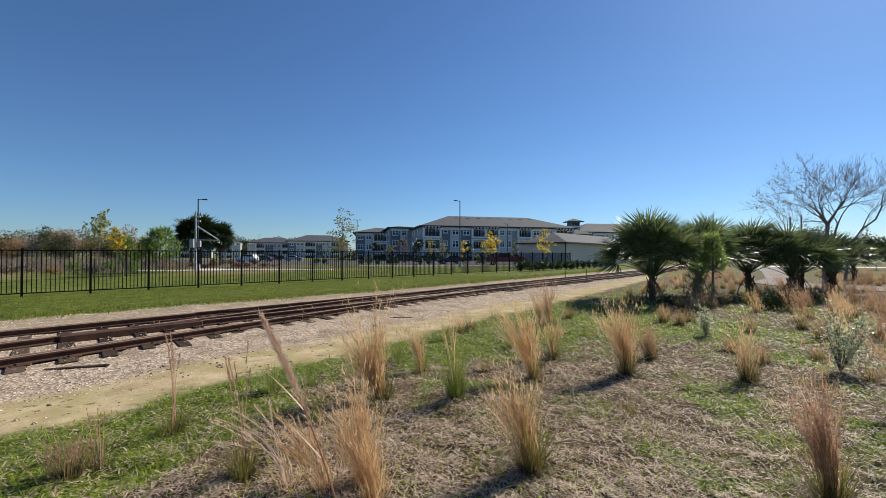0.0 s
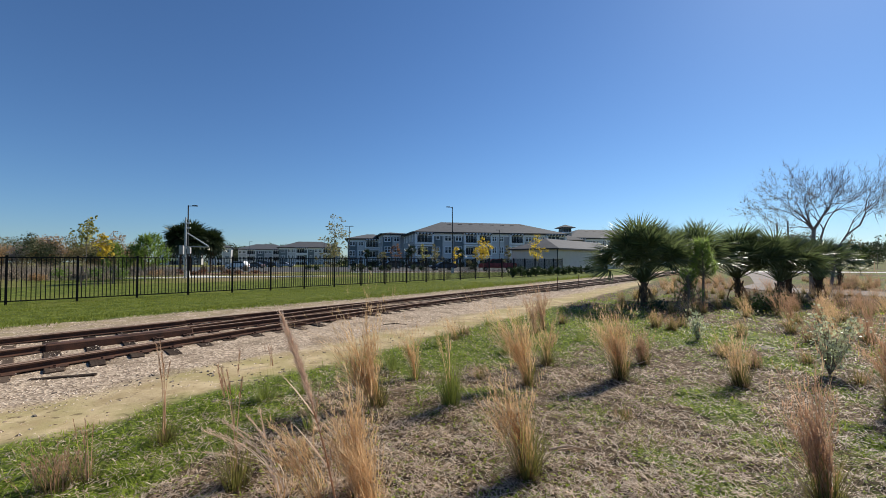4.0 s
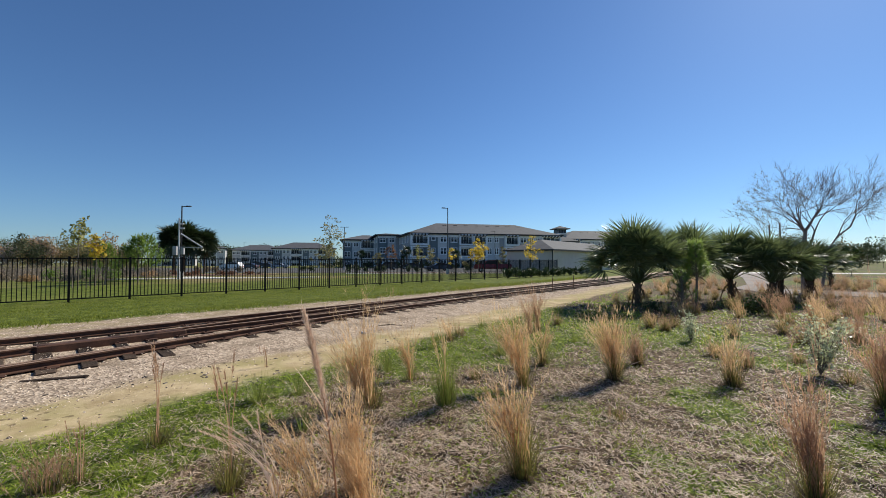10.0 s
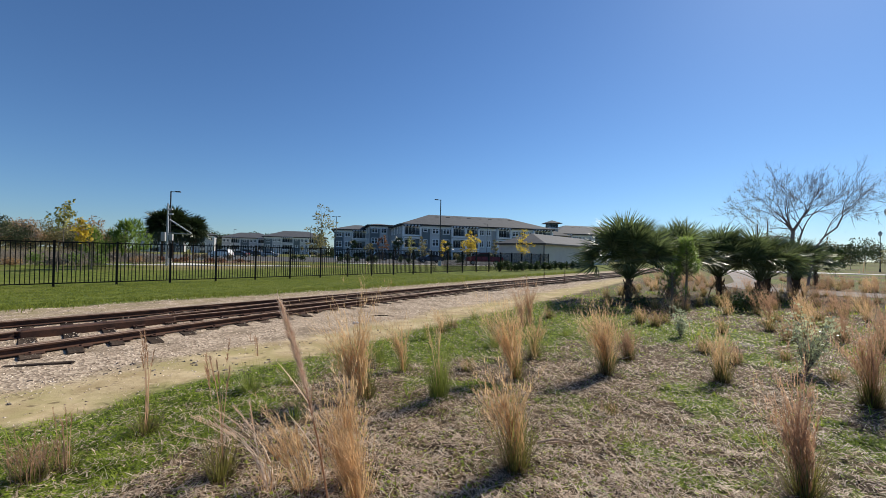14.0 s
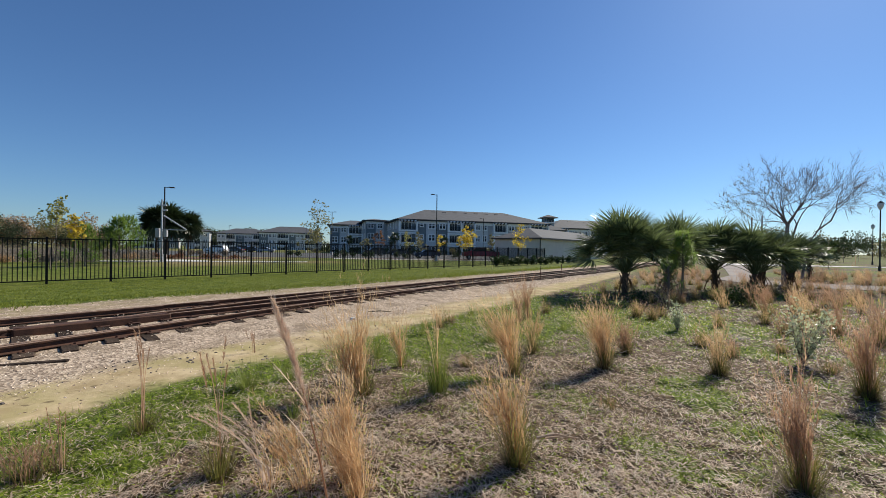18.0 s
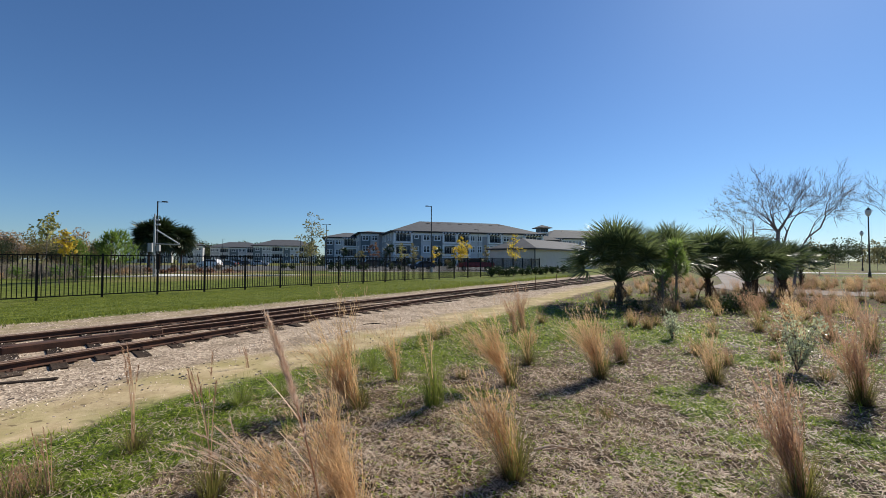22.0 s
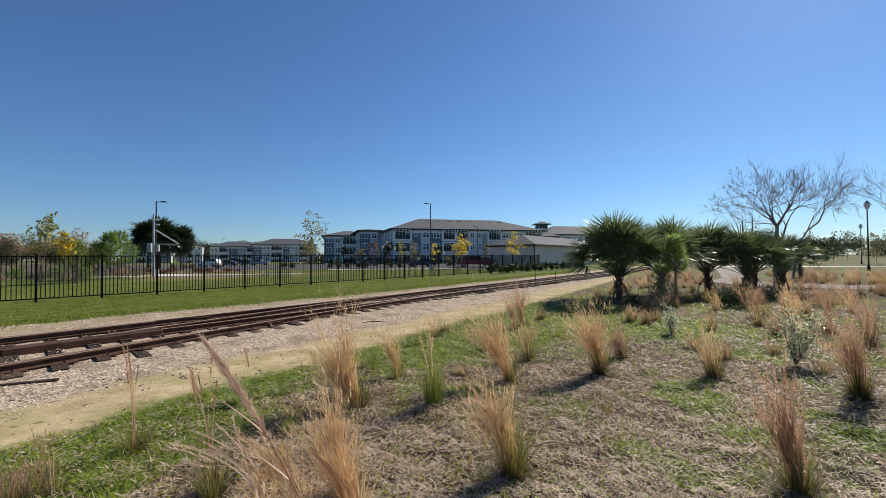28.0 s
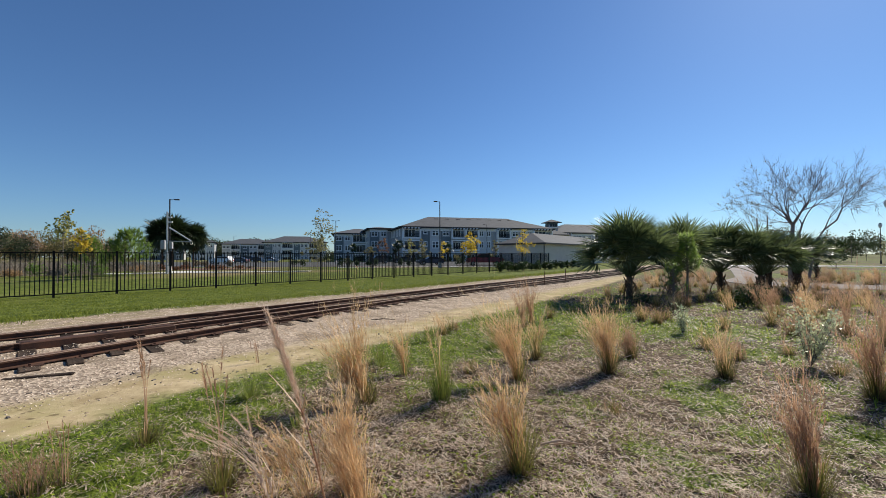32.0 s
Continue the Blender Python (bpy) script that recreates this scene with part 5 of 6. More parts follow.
def stones():
    rg = random.Random(22)
    g = Geo()
    def stone(p, r):
        z = Vector((rg.uniform(.7, 1.3), rg.uniform(.7, 1.3), rg.uniform(.42, .7))) * r
        a = rg.uniform(0, 3.1)
        c, s = math.cos(a), math.sin(a)
        pts = [(1, 0, 0), (-1, 0, 0), (0, 1, 0), (0, -1, 0), (rg.uniform(-.4, .4), rg.uniform(-.4, .4), 1), (0, 0, -1)]
        vs = []
        for q in pts:
            q = (q[0] * z.x + rg.gauss(0, .15) * r, q[1] * z.y + rg.gauss(0, .15) * r, q[2] * z.z)
            vs.append((p[0] + q[0] * c - q[1] * s, p[1] + q[0] * s + q[1] * c, p[2] + q[2]))
        g.add(vs, [(0, 2, 4), (2, 1, 4), (1, 3, 4), (3, 0, 4), (2, 0, 5), (1, 2, 5), (3, 1, 5), (0, 3, 5)])
    for x, y, r in scatter(125000, 5.5, 34, -52, 48, rg):
        n, s = AN.x * x + AN.y * y, AX.x * x + AX.y * y
        e = n + .13 * s
        f = n + .07 * s
        if e > -6.4 + rg.gauss(0, .4) or f < -14.9:
            continue
        if -13.2 < f < -12.6 and rg.random() < .8:
            continue
        on_tie = any(abs(s - a) < .11 and abs(n - b) < c for a, b, c in TIES)
        if on_tie and rg.random() < .62:
            continue
        if noise.noise((x * 1.5, y * 1.5, 6.1)) + .6 * noise.noise((x * 5, y * 5, 2.1)) < -.15 and rg.random() < .7:
            continue
        big = rg.random() ** 3
        stone((x, y, max(ground_z(x, y) - .002, RAIL_Z - RAIL_H + .004 if on_tie else -1)), (.006 + .017 * big) * max(1, r / 11))
    for x, y, r in scatter(7000, 5, 18, -52, 36, rg):
        e = AN.x * x + AN.y * y + .13 * (AX.x * x + AX.y * y)
        if -6.5 < e < -4.9 and (noise.noise((x * 2.5, y * 2.5, 3.3)) > .12 or rg.random() < .12):
            stone((x, y, ground_z(x, y) - .004), .006 + .02 * rg.random() ** 2)
    single("ballast", g, M_STONE, "pale grey and pinkish crushed ballast stones", "gravel", kind="stuff")


stones()

# ---- grass tufts ----
MOVERS = []
GUSTS = [(0, .3), (1, .5), (2, .2), (3, .3), (4.5, .4), (5.5, .5), (6, .6), (7, .2), (9, .2), (10, .25), (11, .4), (12, .3), (14, .2), (16, .3), (17, .2), (18, .25), (20, .2), (21, .4), (21.5, .6), (22, .85), (22.5, 1), (23, 1), (23.5, .7), (24, .3), (25, .2), (26.5, .45), (27.5, .7), (28, .7), (29, 1), (29.5, .9), (30, .8), (30.5, .6), (31, .4), (32, .4)]


def gust(t):
    t = max(0, min(32, t))
    for (a, u), (b, v) in zip(GUSTS, GUSTS[1:]):
        if a <= t <= b:
            k = (t - a) / (b - a)
            return u + (v - u) * k * k * (3 - 2 * k)
    return .3


def sway(ob, rest, amp, seed, lag=0.0):
    """Note how a bundle of stalks leans with the wind."""
    p1, p2 = seed * 1.7 % 6.3, seed * 2.9 % 6.3
    rows = []
    for k in range(65):
        t = k * .5
        a = rest + 1.15 * amp * gust(t - lag) + .10 * amp * math.sin(3.4 * t + p1) + .06 * amp * math.sin(7.7 * t + p2)
        b = .10 * amp * math.sin(2.3 * t + p2)
        rows.append((t, a, b))
    MOVERS.append((ob, rows))


def stalk_geo(g, f, rg, h, count, spread, width, plume, fluff, bow=1.0):
    """Thin stalks in a few ragged bunches, with feathery seed heads on their upper part."""
    bunches = []
    for _ in range(1 if count == 1 else rg.randint(5, 8)):
        a, o = rg.uniform(0, 6.3), rg.random() ** .6
        bunches.append((Vector((math.cos(a) * o, math.sin(a) * o, 0)), rg.uniform(.55, 1.08), rg.uniform(-1.3, .5) * bow, rg.uniform(.2, 1.2)))
    for _ in range(count):
        c, tall, pull, open_out = rg.choice(bunches)
        j = Vector((rg.gauss(0, .28), rg.gauss(0, .28), 0))
        p = (c + j) * .075 * spread / .2
        lean = (c * open_out * .62 + j * (.8 if rg.random() < .85 else 2.4)) * spread
        d = Vector((lean.x, lean.y, 1)).normalized()
        ln = h * (tall * rg.uniform(.8, 1.25) if count > 1 else rg.uniform(.8, 1.05))
        pull += rg.gauss(0, .3) * bow
        if count > 1:
            ln *= 1.08 - .55 * min(1.0, lean.length / spread)
        g.blade(p, d, ln, width, rg.uniform(-.05, .15), 5, pull)
        for k in range(plume):
            u = rg.uniform(1 - fluff, 1.0)
            q = p + d * (ln * u) + Vector((pull * ln * u * u * .42, 0, -.06 * abs(pull) * ln * u * u))
            b = rg.uniform(0, 6.3)
            f.blade(q, d + Vector((math.cos(b) + pull * 1.2, math.sin(b), 0)) * rg.uniform(.1, .9), rg.uniform(.04, .12) * h * (1 if count > 1 else .55), width * (1.0 if count > 1 else .45), .3 if count > 1 else .6, 2)


def tuft(x, y, h, seed, leaves=60, stalks=40, spread=.2, plume=7, fluff=.5, rest=-5, amp=-10, dry=None, label="tall tan grass tuft with a green base", leaf_h=.5, moving=True, leaf_mat=None, group="grass tufts", leaf_spread=.4, bow=None):
    rg = random.Random(seed)
    t = thing("grass_tuft", (x, y, ground_z(x, y) - .01), 0, label, "grass tuft", group)
    g = Geo()
    for _ in range(int(leaves * 1.8)):
        a, o = rg.uniform(0, 6.3), rg.random() ** .6
        p = (math.cos(a) * .09 * o, math.sin(a) * .09 * o, 0)
        g.blade(p, (math.cos(a) * leaf_spread * o, math.sin(a) * leaf_spread * o, 1), h * leaf_h * (.25 + 1.0 * rg.random() ** 1.4), .0056, rg.uniform(.1, 1.5) * o, 4, rg.gauss(-.1, .35))
    if leaves:
        part("foliage", g, leaf_mat or M_TUFT, t, "green leaf blades", kind="stuff")
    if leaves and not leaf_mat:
        # withered blades whose dark colour carries the shade at the foot
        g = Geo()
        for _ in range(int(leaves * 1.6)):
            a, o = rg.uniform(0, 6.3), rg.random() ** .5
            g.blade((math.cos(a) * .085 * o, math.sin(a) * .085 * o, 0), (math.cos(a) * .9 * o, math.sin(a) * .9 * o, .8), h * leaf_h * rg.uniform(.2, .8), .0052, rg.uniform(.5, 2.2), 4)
        part("thatch", g, M_SHADED_THATCH, t, "brown withered blades at the base, darkened for shade", kind="stuff")
    if stalks:
        few = stalks <= 10
        for k in range(stalks if few else 2):
            sg = Geo()
            stalk_geo(sg, sg, rg, h, 1 if few else stalks, spread * (.55 if few else 1), .011 if few else .0046, int(plume * 1.6), fluff, bow or (.3 if few else 1.0))
            ob = part("stalk" if few else "seed_head", sg, dry or M_TAN, t, "dry seed stalk" if few else "dry feathery seed heads", kind="" if few else "stuff")
            if moving:
                sway(ob, rest + rg.uniform(-2, 2), amp * rg.uniform(.85, 1.15), seed + k * 3, .1 * (k % 3))
            else:
                ob.matrix_basis = pose(0, 0, 0, 0, rest)
    return t


RT = "russet dry grass tuft"
GT = "low green grass clump"
tuft(0.70, 3.02, .84, 1, 120, 60, .125, 9, .5, -1, -11, leaf_h=.62, label="tan grass tuft with dark green base")
tuft(1.23, 5.28, 1.3, 2, 50, 70, .14, 9, .6, -3, -18, label="tall tan grass tuft bending in the wind")
tuft(0.19, 4.49, .95, 3, 190, 10, .09, 12, .35, -1, -2, leaf_h=.68, label="upright green grass tuft with tan tip", leaf_spread=.3, leaf_mat=M_CLUMP)
tuft(-0.62, 4.58, 1.12, 4, 60, 100, .15, 9, .65, -8, -14, label="tall tan feathery grass tuft")
tuft(-0.50, 2.88, .80, 5, 50, 66, .11, 9, .7, -2, -9, label="dense tan feathery grass tuft", leaf_mat=M_TAN)
tuft(-0.40, 2.72, .66, 6, 50, 48, .15, 8, .7, 0, -8, label="dense tan feathery grass tuft", leaf_mat=M_TAN)
tuft(-2.38, 3.69, .86, 7, 60, 6, .12, 26, .2, 3, -3, M_RUSSET, "few tall russet seed stalks over green grass", .42)
tuft(-1.41, 3.00, .98, 8, 80, 6, .09, 28, .2, 1, -4, M_RUSSET, "tall russet seed stalks over a green base", .42)
tuft(-1.94, 4.75, .34, 9, 150, 0, label=GT, leaf_mat=M_CLUMP, leaf_h=1.0, leaf_spread=.9)
tuft(-1.58, 5.05, .28, 60, 110, 0, label=GT, leaf_mat=M_CLUMP, leaf_h=1.0, leaf_spread=1.0)
tuft(-0.25, 5.67, .95, 10, 30, 26, .10, 9, .6, -1, -3, label="slim tan grass tuft", leaf_h=.35)
tuft(-0.68, 6.29, .27, 11, 90, 0, label=GT, leaf_mat=M_CLUMP, leaf_h=1.0)
tuft(0.41, 8.35, .55, 12, 60, 26, .14, 7, .4, -1, -4, leaf_h=.55)
tuft(0.12, 8.14, .25, 13, 90, 0, label=GT, leaf_mat=M_CLUMP, leaf_h=1.0)
tuft(1.77, 6.39, .95, 14, 90, 26, .12, 8, .4, 1, -4, leaf_h=.6)
tuft(2.55, 9.63, 1.15, 15, 50, 60, .12, 8, .5, 1, -5, M_RUSSET, "tall russet grass tuft", .35)
tuft(2.23, 9.04, .98, 16, 40, 40, .14, 8, .5, -2, -5, M_RUSSET, "tall russet grass tuft", .35)
tuft(2.47, 5.40, 1.02, 17, 140, 90, .18, 9, .55, -3, -14, leaf_h=.5)
tuft(3.26, 6.34, .68, 18, 80, 60, .22, 8, .6, -3, -10, M_RUSSET, RT, .5)
tuft(3.91, 5.17, .8, 19, 130, 36, .2, 8, .5, -2, -9, leaf_h=.6)
tuft(4.81, 6.07, .36, 20, 70, 30, .3, 6, .6, 0, -8, M_RUSSET, RT, .7)
tuft(5.44, 9.32, .44, 21, 90, 40, .3, 6, .5, 0, -6, M_RUSSET, RT, .8)
tuft(5.42, 9.91, .40, 22, 60, 40, .3, 6, .5, 0, -6, M_RUSSET, RT, .8)
tuft(4.93, 4.27, 1.2, 23, 170, 60, .16, 9, .5, -2, -6, M_RUSSET, "tall russet grass tuft with dark green base", .42)
tuft(2.56, 2.63, 1.02, 24, 130, 56, .11, 9, .55, -2, -9, M_RUSSET, "tall russet grass tuft with green base", .45)
tuft(4.95, 6.97, .28, 25, 70, 20, .3, 5, .5, 0, -5, M_RUSSET, RT, .9)
tuft(6.47, 8.53, .42, 26, 80, 20, .2, 6, .5, -2, -12, leaf_h=.8)
tuft(8.12, 6.79, 1.2, 27, 60, 34, .2, 8, .6, -2, -8, M_RUSSET, RT, .45)
tuft(8.43, 7.80, .95, 28, 50, 34, .2, 8, .6, -2, -8, M_RUSSET, RT, .45)
tuft(8.87, 10.01, .9, 29, 50, 38, .22, 8, .6, -2, -8, M_RUSSET, RT, .45)
tuft(-1.03, 2.87, .66, 30, 30, 8, .3, 60, .35, -10, -12, M_PLUME, "arching pale straw seed heads", .5, leaf_mat=M_TAN, bow=1.3)
tuft(-0.76, 2.83, .58, 31, 20, 24, .26, 14, .4, -10, -14, M_TAN, "arching tan seed heads", .5, leaf_mat=M_TAN)
tuft(-2.65, 2.96, .34, 32, 50, 40, .35, 8, .6, 0, -6, M_RUSSET, RT, .8)
tuft(1.23, 7.05, .28, 33, 110, 0, label=GT, leaf_mat=M_CLUMP, leaf_h=1.0, leaf_spread=.8)
tuft(11.62, 13.09, .55, 34, 50, 60, .3, 6, .6, 0, -6, M_RUSSET, RT, .5)
tuft(-2.51, 6.40, .35, 35, 0, 7, .25, 20, .4, 0, -6, M_RUSSET, "small russet seed stalks in sand", .5)
tuft(-2.54, 3.08, .45, 36, 30, 5, .2, 20, .3, 0, -6, M_RUSSET, "small russet seed stalks in grass", .5)

SC = "small tuft of dark green and brown grass"
for k, (x, y, h, dry) in enumerate(((-.60, 6.08, .34, 0), (.07, 7.68, .36, 0), (.64, 5.65, .2, 1), (1.29, 7.22, .42, 0), (3.25, 10.36, .4, 1), (1.28, 10.13, .34, 0), (.62, 8.79, .4, 1), (5.97, 9.81, .38, 1), (4.82, 6.80, .24, 1),
                                    (9.14, 10.16, .4, 1), (5.84, 6.32, .26, 1), (9.66, 9.30, .42, 1), (8.72, 8.11, .55, 1), (8.48, 7.10, .5, 1), (5.49, 5.21, .28, 1), (2.9, 8.1, .3, 0), (4.1, 8.9, .3, 1), (1.9, 4.1, .16, 1), (3.3, 7.4, .22, 1), (-1.2, 4.0, .26, 0))):
    tuft(x, y, h, 700 + k, 75, 16 if dry else 0, .3, 5, .6, 0, -5, M_RUSSET, SC if not dry else "small brown grass tuft with withered blades", .95, moving=False, leaf_mat=None if dry else M_CLUMP, group="small grass tufts", leaf_spread=.8)


def on_path(x, y):
    """Whether a place lies on the gravel path or close beside it."""
    line = ((42, 54), (31.5, 38), (22.5, 27), (19.2, 23), (18.6, 20.6), (21.4, 18.2), (27, 15), (35, 9.5))
    for (a, b), (c, d) in zip(line, line[1:]):
        u = max(0.0, min(1.0, ((x - a) * (c - a) + (y - b) * (d - b)) / ((c - a) ** 2 + (d - b) ** 2)))
        if math.hypot(x - a - u * (c - a), y - b - u * (d - b)) < 1.75:
            return True
    return False


def background_tufts():
    """Dry tufts between the palms, the path and the track, copied from a few."""
    rg = random.Random(44)
    kinds = [tuft(-30, -20 - k, h, 400 + k, lv, st, sp, 6, .6, -6, 0, m, lab, lh, moving=False, group="dry grass among palms")
             for k, (h, lv, st, sp, m, lab, lh) in enumerate((
                 (.98, 50, 32, .34, M_RUSSET, "tall russet grass tuft among palms", .4), (.75, 50, 32, .36, M_TAN, "tan grass tuft among palms", .4),
                 (.55, 70, 30, .3, M_RUSSET, "low russet grass tuft among palms", .6), (.45, 90, 20, .35, M_TAN, "low green and tan grass tuft", .9)))]
    spots = []
    for _ in range(9000):
        if len(spots) >= 185:
            break
        x, y = rg.uniform(3, 36), rg.uniform(7, 31)
        az = math.degrees(math.atan2(x, y))
        if az > 56 or field_edge(x, y) < 1.2 or (x > 24 and y > 22 and rg.random() < .35):
            continue
        if y < 24 and x < 2.2 + .28 * y:
            continue
        back = math.hypot(x, y)
        if back < 10.5 or (back < 14 and rg.random() < .5):
            continue
        if any((x - a) ** 2 + (y - b) ** 2 < .16 for a, b in spots):
            continue
        if on_path(x, y):
            continue
        spots.append((x, y))
    for _ in range(2000):
        x, y = rg.uniform(17, 34), rg.uniform(11, 25)
        if len(spots) < 245 and math.degrees(math.atan2(x, y)) < 57 and not on_path(x, y):
            spots.append((x, y))
    for i, (x, y) in enumerate(spots):
        k = kinds[rg.choice((0, 1, 1, 2, 2, 2, 3, 3))]
        m = pose(x, y, ground_z(x, y) - .01, 0, 0, rg.uniform(-30, 30))
        if i < 4:
            kinds[i].matrix_basis = m
        else:
            copy_thing(k, m)


background_tufts()


def glossy_shrub(x, y, r, h, stems, label, seed):
    """A loose shrub: stems fanning up from one foot, with small shiny leaves all along them."""
    rg = random.Random(seed)
    t = thing("shrub", (x, y, ground_z(x, y)), 0, label, "shrub", "field shrubs")
    g, lg = Geo(), Geo()
    for k in range(stems):
        a, o = rg.uniform(0, 6.3), rg.random() ** .6
        top = Vector((math.cos(a) * r * o, math.sin(a) * r * o, h * rg.uniform(.55, 1.0) * (1.1 - .4 * o)))
        bow = Vector((rg.gauss(0, .04), rg.gauss(0, .04), 0))
        pts = [Vector((0, 0, 0)), top * .5 + bow, top]
        g.tube(pts, [.006, .004, .0015], 4)
        for q in range(30):
            u = rg.uniform(.2, 1.05)
            p = (pts[0].lerp(pts[1], u * 2) if u < .5 else pts[1].lerp(pts[2], u * 2 - 1)) + Vector((rg.gauss(0, .035), rg.gauss(0, .035), rg.gauss(0, .03)))
            leaf_cloud(lg, p, (.012, .012, .012), 1, .048, rg)
    part("branching", g, M_BARK, t, kind="stuff")
    part("foliage", lg, M_GLINT_LEAF, t, kind="stuff")


glossy_shrub(5.21, 8.03, .26, .66, 16, "small shrub with glossy green leaves, paled for glints", 500)
glossy_shrub(5.50, 5.61, .42, 1.0, 30, "loose upright shrub with small glinting leaves", 501)
for k, (p, r, h, n, s, m, lab) in enumerate((
        ((9.95, 11.98), .55, .72, 420, .09, M_HEDGE, "dark green bush between palms"),
        ((9.63, 12.00), .45, .55, 260, .09, M_HEDGE, "dark green bush between palms"),
        ((10.14, 13.65), .5, .4, 260, .08, M_YELLOW, "low yellow-green bush under palms"),
        ((7.28, 13.28), .5, .35, 220, .08, M_HEDGE, "low dark bush under a palm"))):
    shrub("shrub", p[0], p[1], r, h, m, lab, "shrub", "field shrubs", 502 + k, n, s, .25)


def tall_plume():
    """The tall plume close by, which the wind swings to and fro."""
    rg = random.Random(77)
    t = thing("plume_grass", (-0.45, 2.21, 0), 0, "tall grass stalk with a fluffy purplish plume", "grass plume")
    g, f = Geo(), Geo()
    bend = lambda z: .05 * math.sin(z * 2.1)
    g.tube([(bend(z), 0, z) for z in (0, .3, .6, .9, 1.2, 1.38)], [.006, .0055, .005, .004, .003, .0015], 5)
    for z in (.5, .78):
        g.blade((bend(z), 0, z), (-.4, .1, 1), .34, .012, .5, 4)
        g.blade((bend(z), 0, z), (.35, -.1, 1), .28, .012, .7, 4)
    for _ in range(2400):
        z = rg.triangular(.78, 1.38, 1.12)
        a = rg.uniform(0, 6.3)
        u = (1.1 if z < 1.25 else .5) * (.35 + .65 * math.sin(z * 31) ** 2) * rg.uniform(.5, 1.3)
        f.blade((bend(z) + rg.gauss(0, .004), rg.gauss(0, .004), z), (math.cos(a) * u, math.sin(a) * u, 1), rg.uniform(.02, .075), .0024, .3, 2)
    for zc in (.70, .74):
        for _ in range(50):
            a = rg.uniform(0, 6.3)
            f.blade((bend(zc), 0, zc), (math.cos(a) * .6, math.sin(a) * .6, 1), rg.uniform(.03, .07), .004, .2, 2)
    stem = part("stalk", g, M_RUSSET, t)
    part("plume", f, M_PLUME, stem, "fluffy purplish-tan seed plume", kind="stuff")
    swing = [(0, -21.7), (0.5, -27.1), (1, -29.4), (1.5, -22.3), (2, -12.5), (2.5, -10.0), (3, -15.1), (3.5, -13.4), (5.5, -26.5), (6, -20.9), (6.5, -12.4), (7, -2.0), (7.5, -5.0), (8, -8.1), (8.5, -10.9), (9, -7.3), (9.5, -11.9), (10, -9.1), (10.5, -13.2), (11, -20.3), (11.5, -2.9), (12, -12.4), (12.5, -7.0), (13, -8.1), (13.5, -8.2), (14, -14.7), (14.5, -14.7), (16.5, -19.0), (17, -12.0), (17.5, -13.4), (18, -15.0), (18.5, -17.2), (19, -23.4), (19.5, -14.3), (20, -10.5), (20.5, -11.5), (21, -9.1), (21.5, -17.3), (22, -14.6), (22.5, -7.8), (23, -0.2), (23.5, -9.9), (24, -8.7), (24.5, -4.8), (25, -8.7), (25.5, -4.7), (27.5, -22.8), (28, -28.2), (28.5, -29.4), (29, -34.8), (29.5, -28.5), (30, -25.6), (30.5, -17.8), (31, -19.5), (31.5, -22.5), (32, -17.0)]
    MOVERS.append((stem, [(a, b, 2 * math.sin(a * 2.1)) for a, b in swing]))


tall_plume()


# ---- small things by the track ----
STICKS = (((-0.6, 4.91), (-0.11, 5.02), 0.006), ((0.42, 3.16), (0.63, 3.26), 0.006), ((0.96, 3.37), (1.25, 3.38), 0.01), ((5.9, 6.26), (6.88, 6.69), 0.006), ((3.03, 6.08), (3.48, 6.4), 0.005))


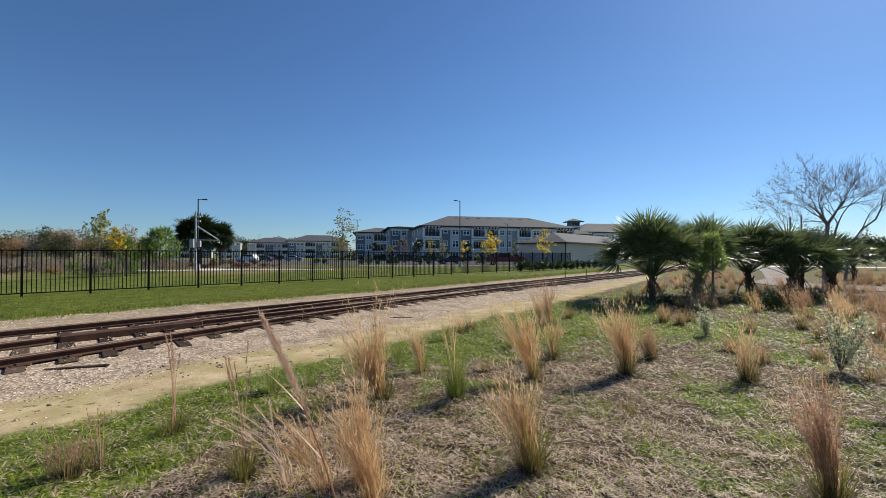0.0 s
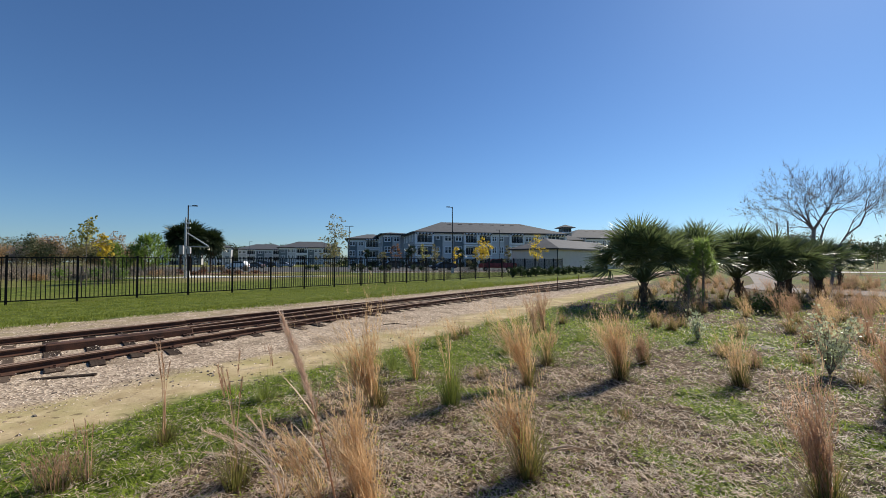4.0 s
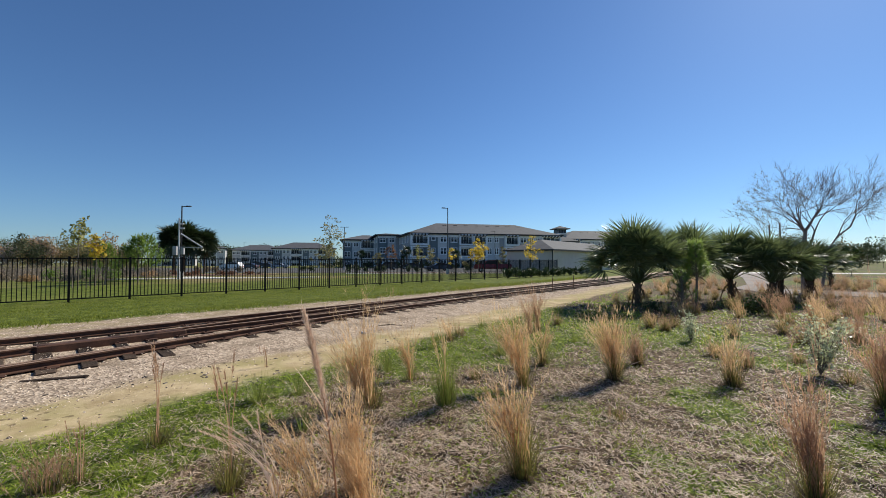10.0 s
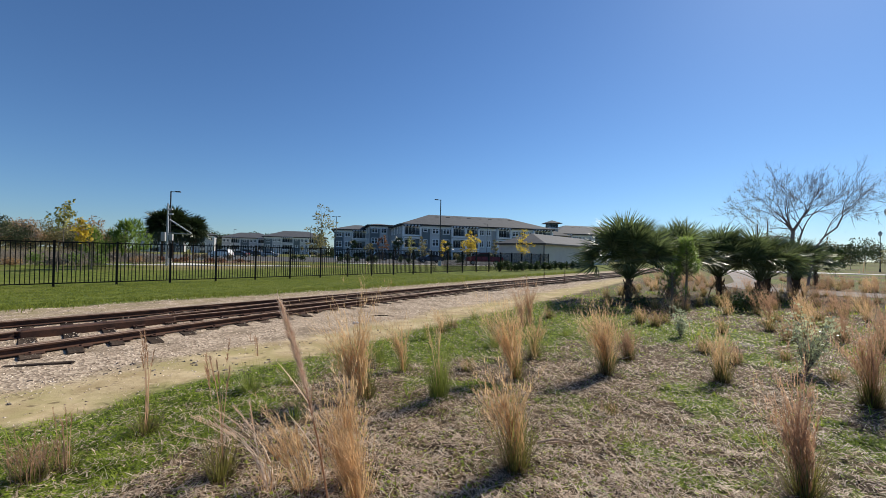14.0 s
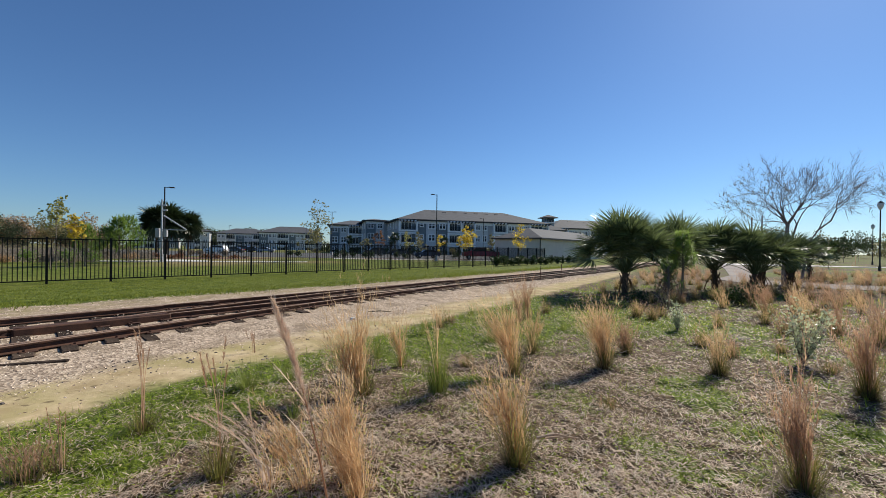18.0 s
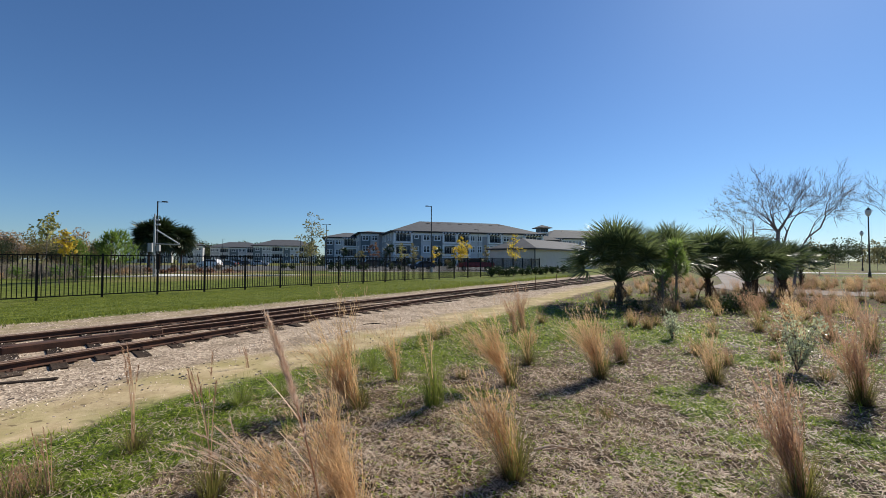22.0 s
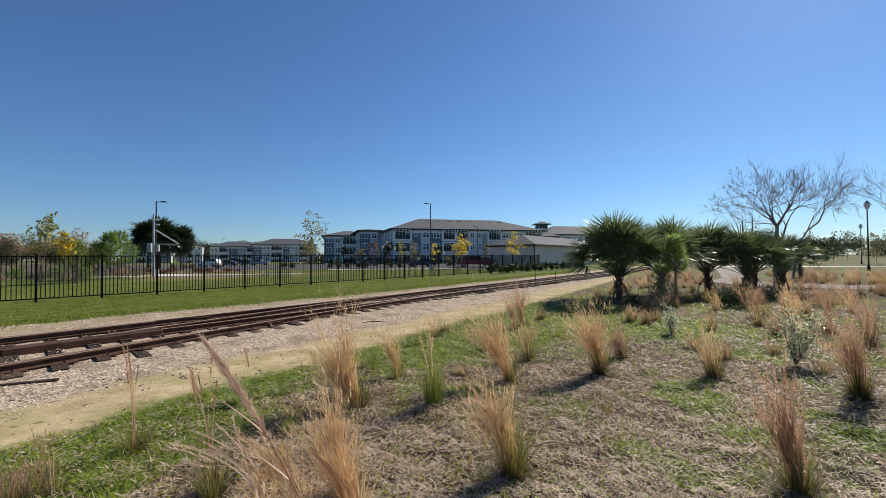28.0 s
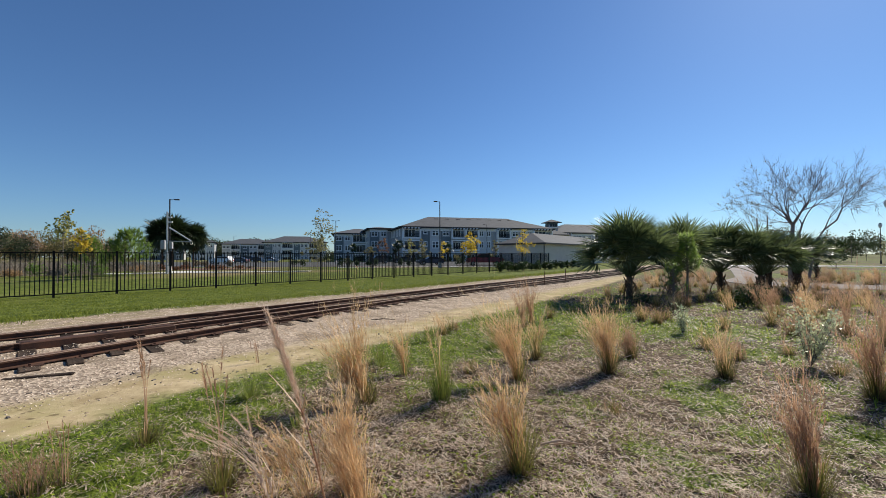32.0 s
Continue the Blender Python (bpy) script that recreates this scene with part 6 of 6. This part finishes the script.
def small_things():
    rg = random.Random(9)
    for x, y, h, m, lab in ((6.50, 21.64, .75, M_RUST, "thin rusty marker stake beside the track"), (8.41, 23.85, .8, M_RUST, "thin rusty marker stake beside the track")):
        single("marker_stake", Geo().tube([(x, y, 0), (x + .02, y, h)], .022, 6), m, lab, "stake", "track stakes")
    for (x, y), ln, a in (((-1.27, 10.22), .6, -12),):
        g = Geo()
        for k in range(2 if ln < .5 else 1):
            d = Vector((math.cos(radians(a + k * 14)), math.sin(radians(a + k * 14)), .1))
            p = Vector((x, y, .03 + .03 * k))
            g.tube([p, p + d * ln * .5, p + d * ln + Vector((0, 0, -.04))], [.008, .014, .005], 5)
        single("driftwood", g, M_TIE, "dark broken piece of old tie wood on stones", "wood scrap", "wood scraps")
    a, b = Vector((-5.46, 5.52, .03)), Vector((-4.62, 5.85, .03))
    single("old_plank", Geo().box((a.x + b.x) / 2, (a.y + b.y) / 2, .03, (b - a).length * .8, .1, .04, math.degrees(math.atan2(b.y - a.y, b.x - a.x)), b=.01), M_TIE, "old weathered plank half buried in ballast", "plank")
    for x, y in ((-4.25, 7.82), (-4.23, 7.92), (-4.07, 3.95), (-3.81, 3.86)):
        single("stone", Geo().box(x, y, ground_z(x, y) + .01, rg.uniform(.03, .05), rg.uniform(.025, .04), .03, rg.uniform(0, 90), b=.02), M_STONE, "pale lump of stone beside the track", "stone", "loose stones")
    x, y = (-1.48, 9.32)
    g = Geo().box(x, y, .015, .12, .1, .04, 20, b=.015)
    single("stone", g, M_CONCRETE, "pale stone lying on sand", "stone")
    x, y = (1.14, 3.40)
    single("dry_stick", Geo().tube([(x - .1, y, .03), (x + .06, y + .02, .035), (x + .2, y + .0, .025)], [.008, .008, .004], 6), M_STRAW, "pale dry stick lying on straw", "stick")
    for (ax, ay), (bx, by), r in STICKS:
        mx, my = (ax + bx) / 2, (ay + by) / 2
        z = lambda u, v: ground_z(u, v) + .045
        single("dry_stick", Geo().tube([(ax, ay, z(ax, ay)), (mx + .02, my + .03, z(mx, my) + .02), (bx, by, z(bx, by))], [r, r * .9, r * .4], 6), M_STRAW, "pale dry stalk lying on straw", "stick", "fallen stalks")
    g = Geo()
    for x, y, r in scatter(2600, 5, 16, -52, 36, rg):
        e = AN.x * x + AN.y * y + .13 * (AX.x * x + AX.y * y)
        if -6.9 < e < -4.8 and noise.noise((x * 1.8, y * 1.8, 2.7)) > .22:
            a, w = rg.uniform(0, 3.1), .005 + .02 * rg.random() ** 2
            g.box(x, y, ground_z(x, y) + .006, w * 2.4, w, .012, math.degrees(a), b=.003)
    single("bark_debris", g, M_BARK, "dark crumbs of rotten wood on sand", "debris", kind="stuff")
    x, y = (5.89, 7.34)
    single("flat_slab", Geo().box(x, y, .0, .5, .22, .03, 10, b=.01), M_PATH, "flat pale slab lying in grass", "slab")


small_things()


# ---- what the wind moves ----
def motions():
    for head, seed in SWAYS:
        base = Matrix.Translation(head.location)
        walk(head, [(k * .8, base @ pose(0, 0, 0, .8 * math.sin(k * 1.9 + seed), -1.5 * gust(k * .8) + .7 * math.sin(k * 1.3 + seed))) for k in range(41)])
    for ob, rows in MOVERS:
        base = Matrix.Translation(ob.location)
        walk(ob, [(t, base @ pose(0, 0, 0, b, a)) for t, a, b in rows])


motions()
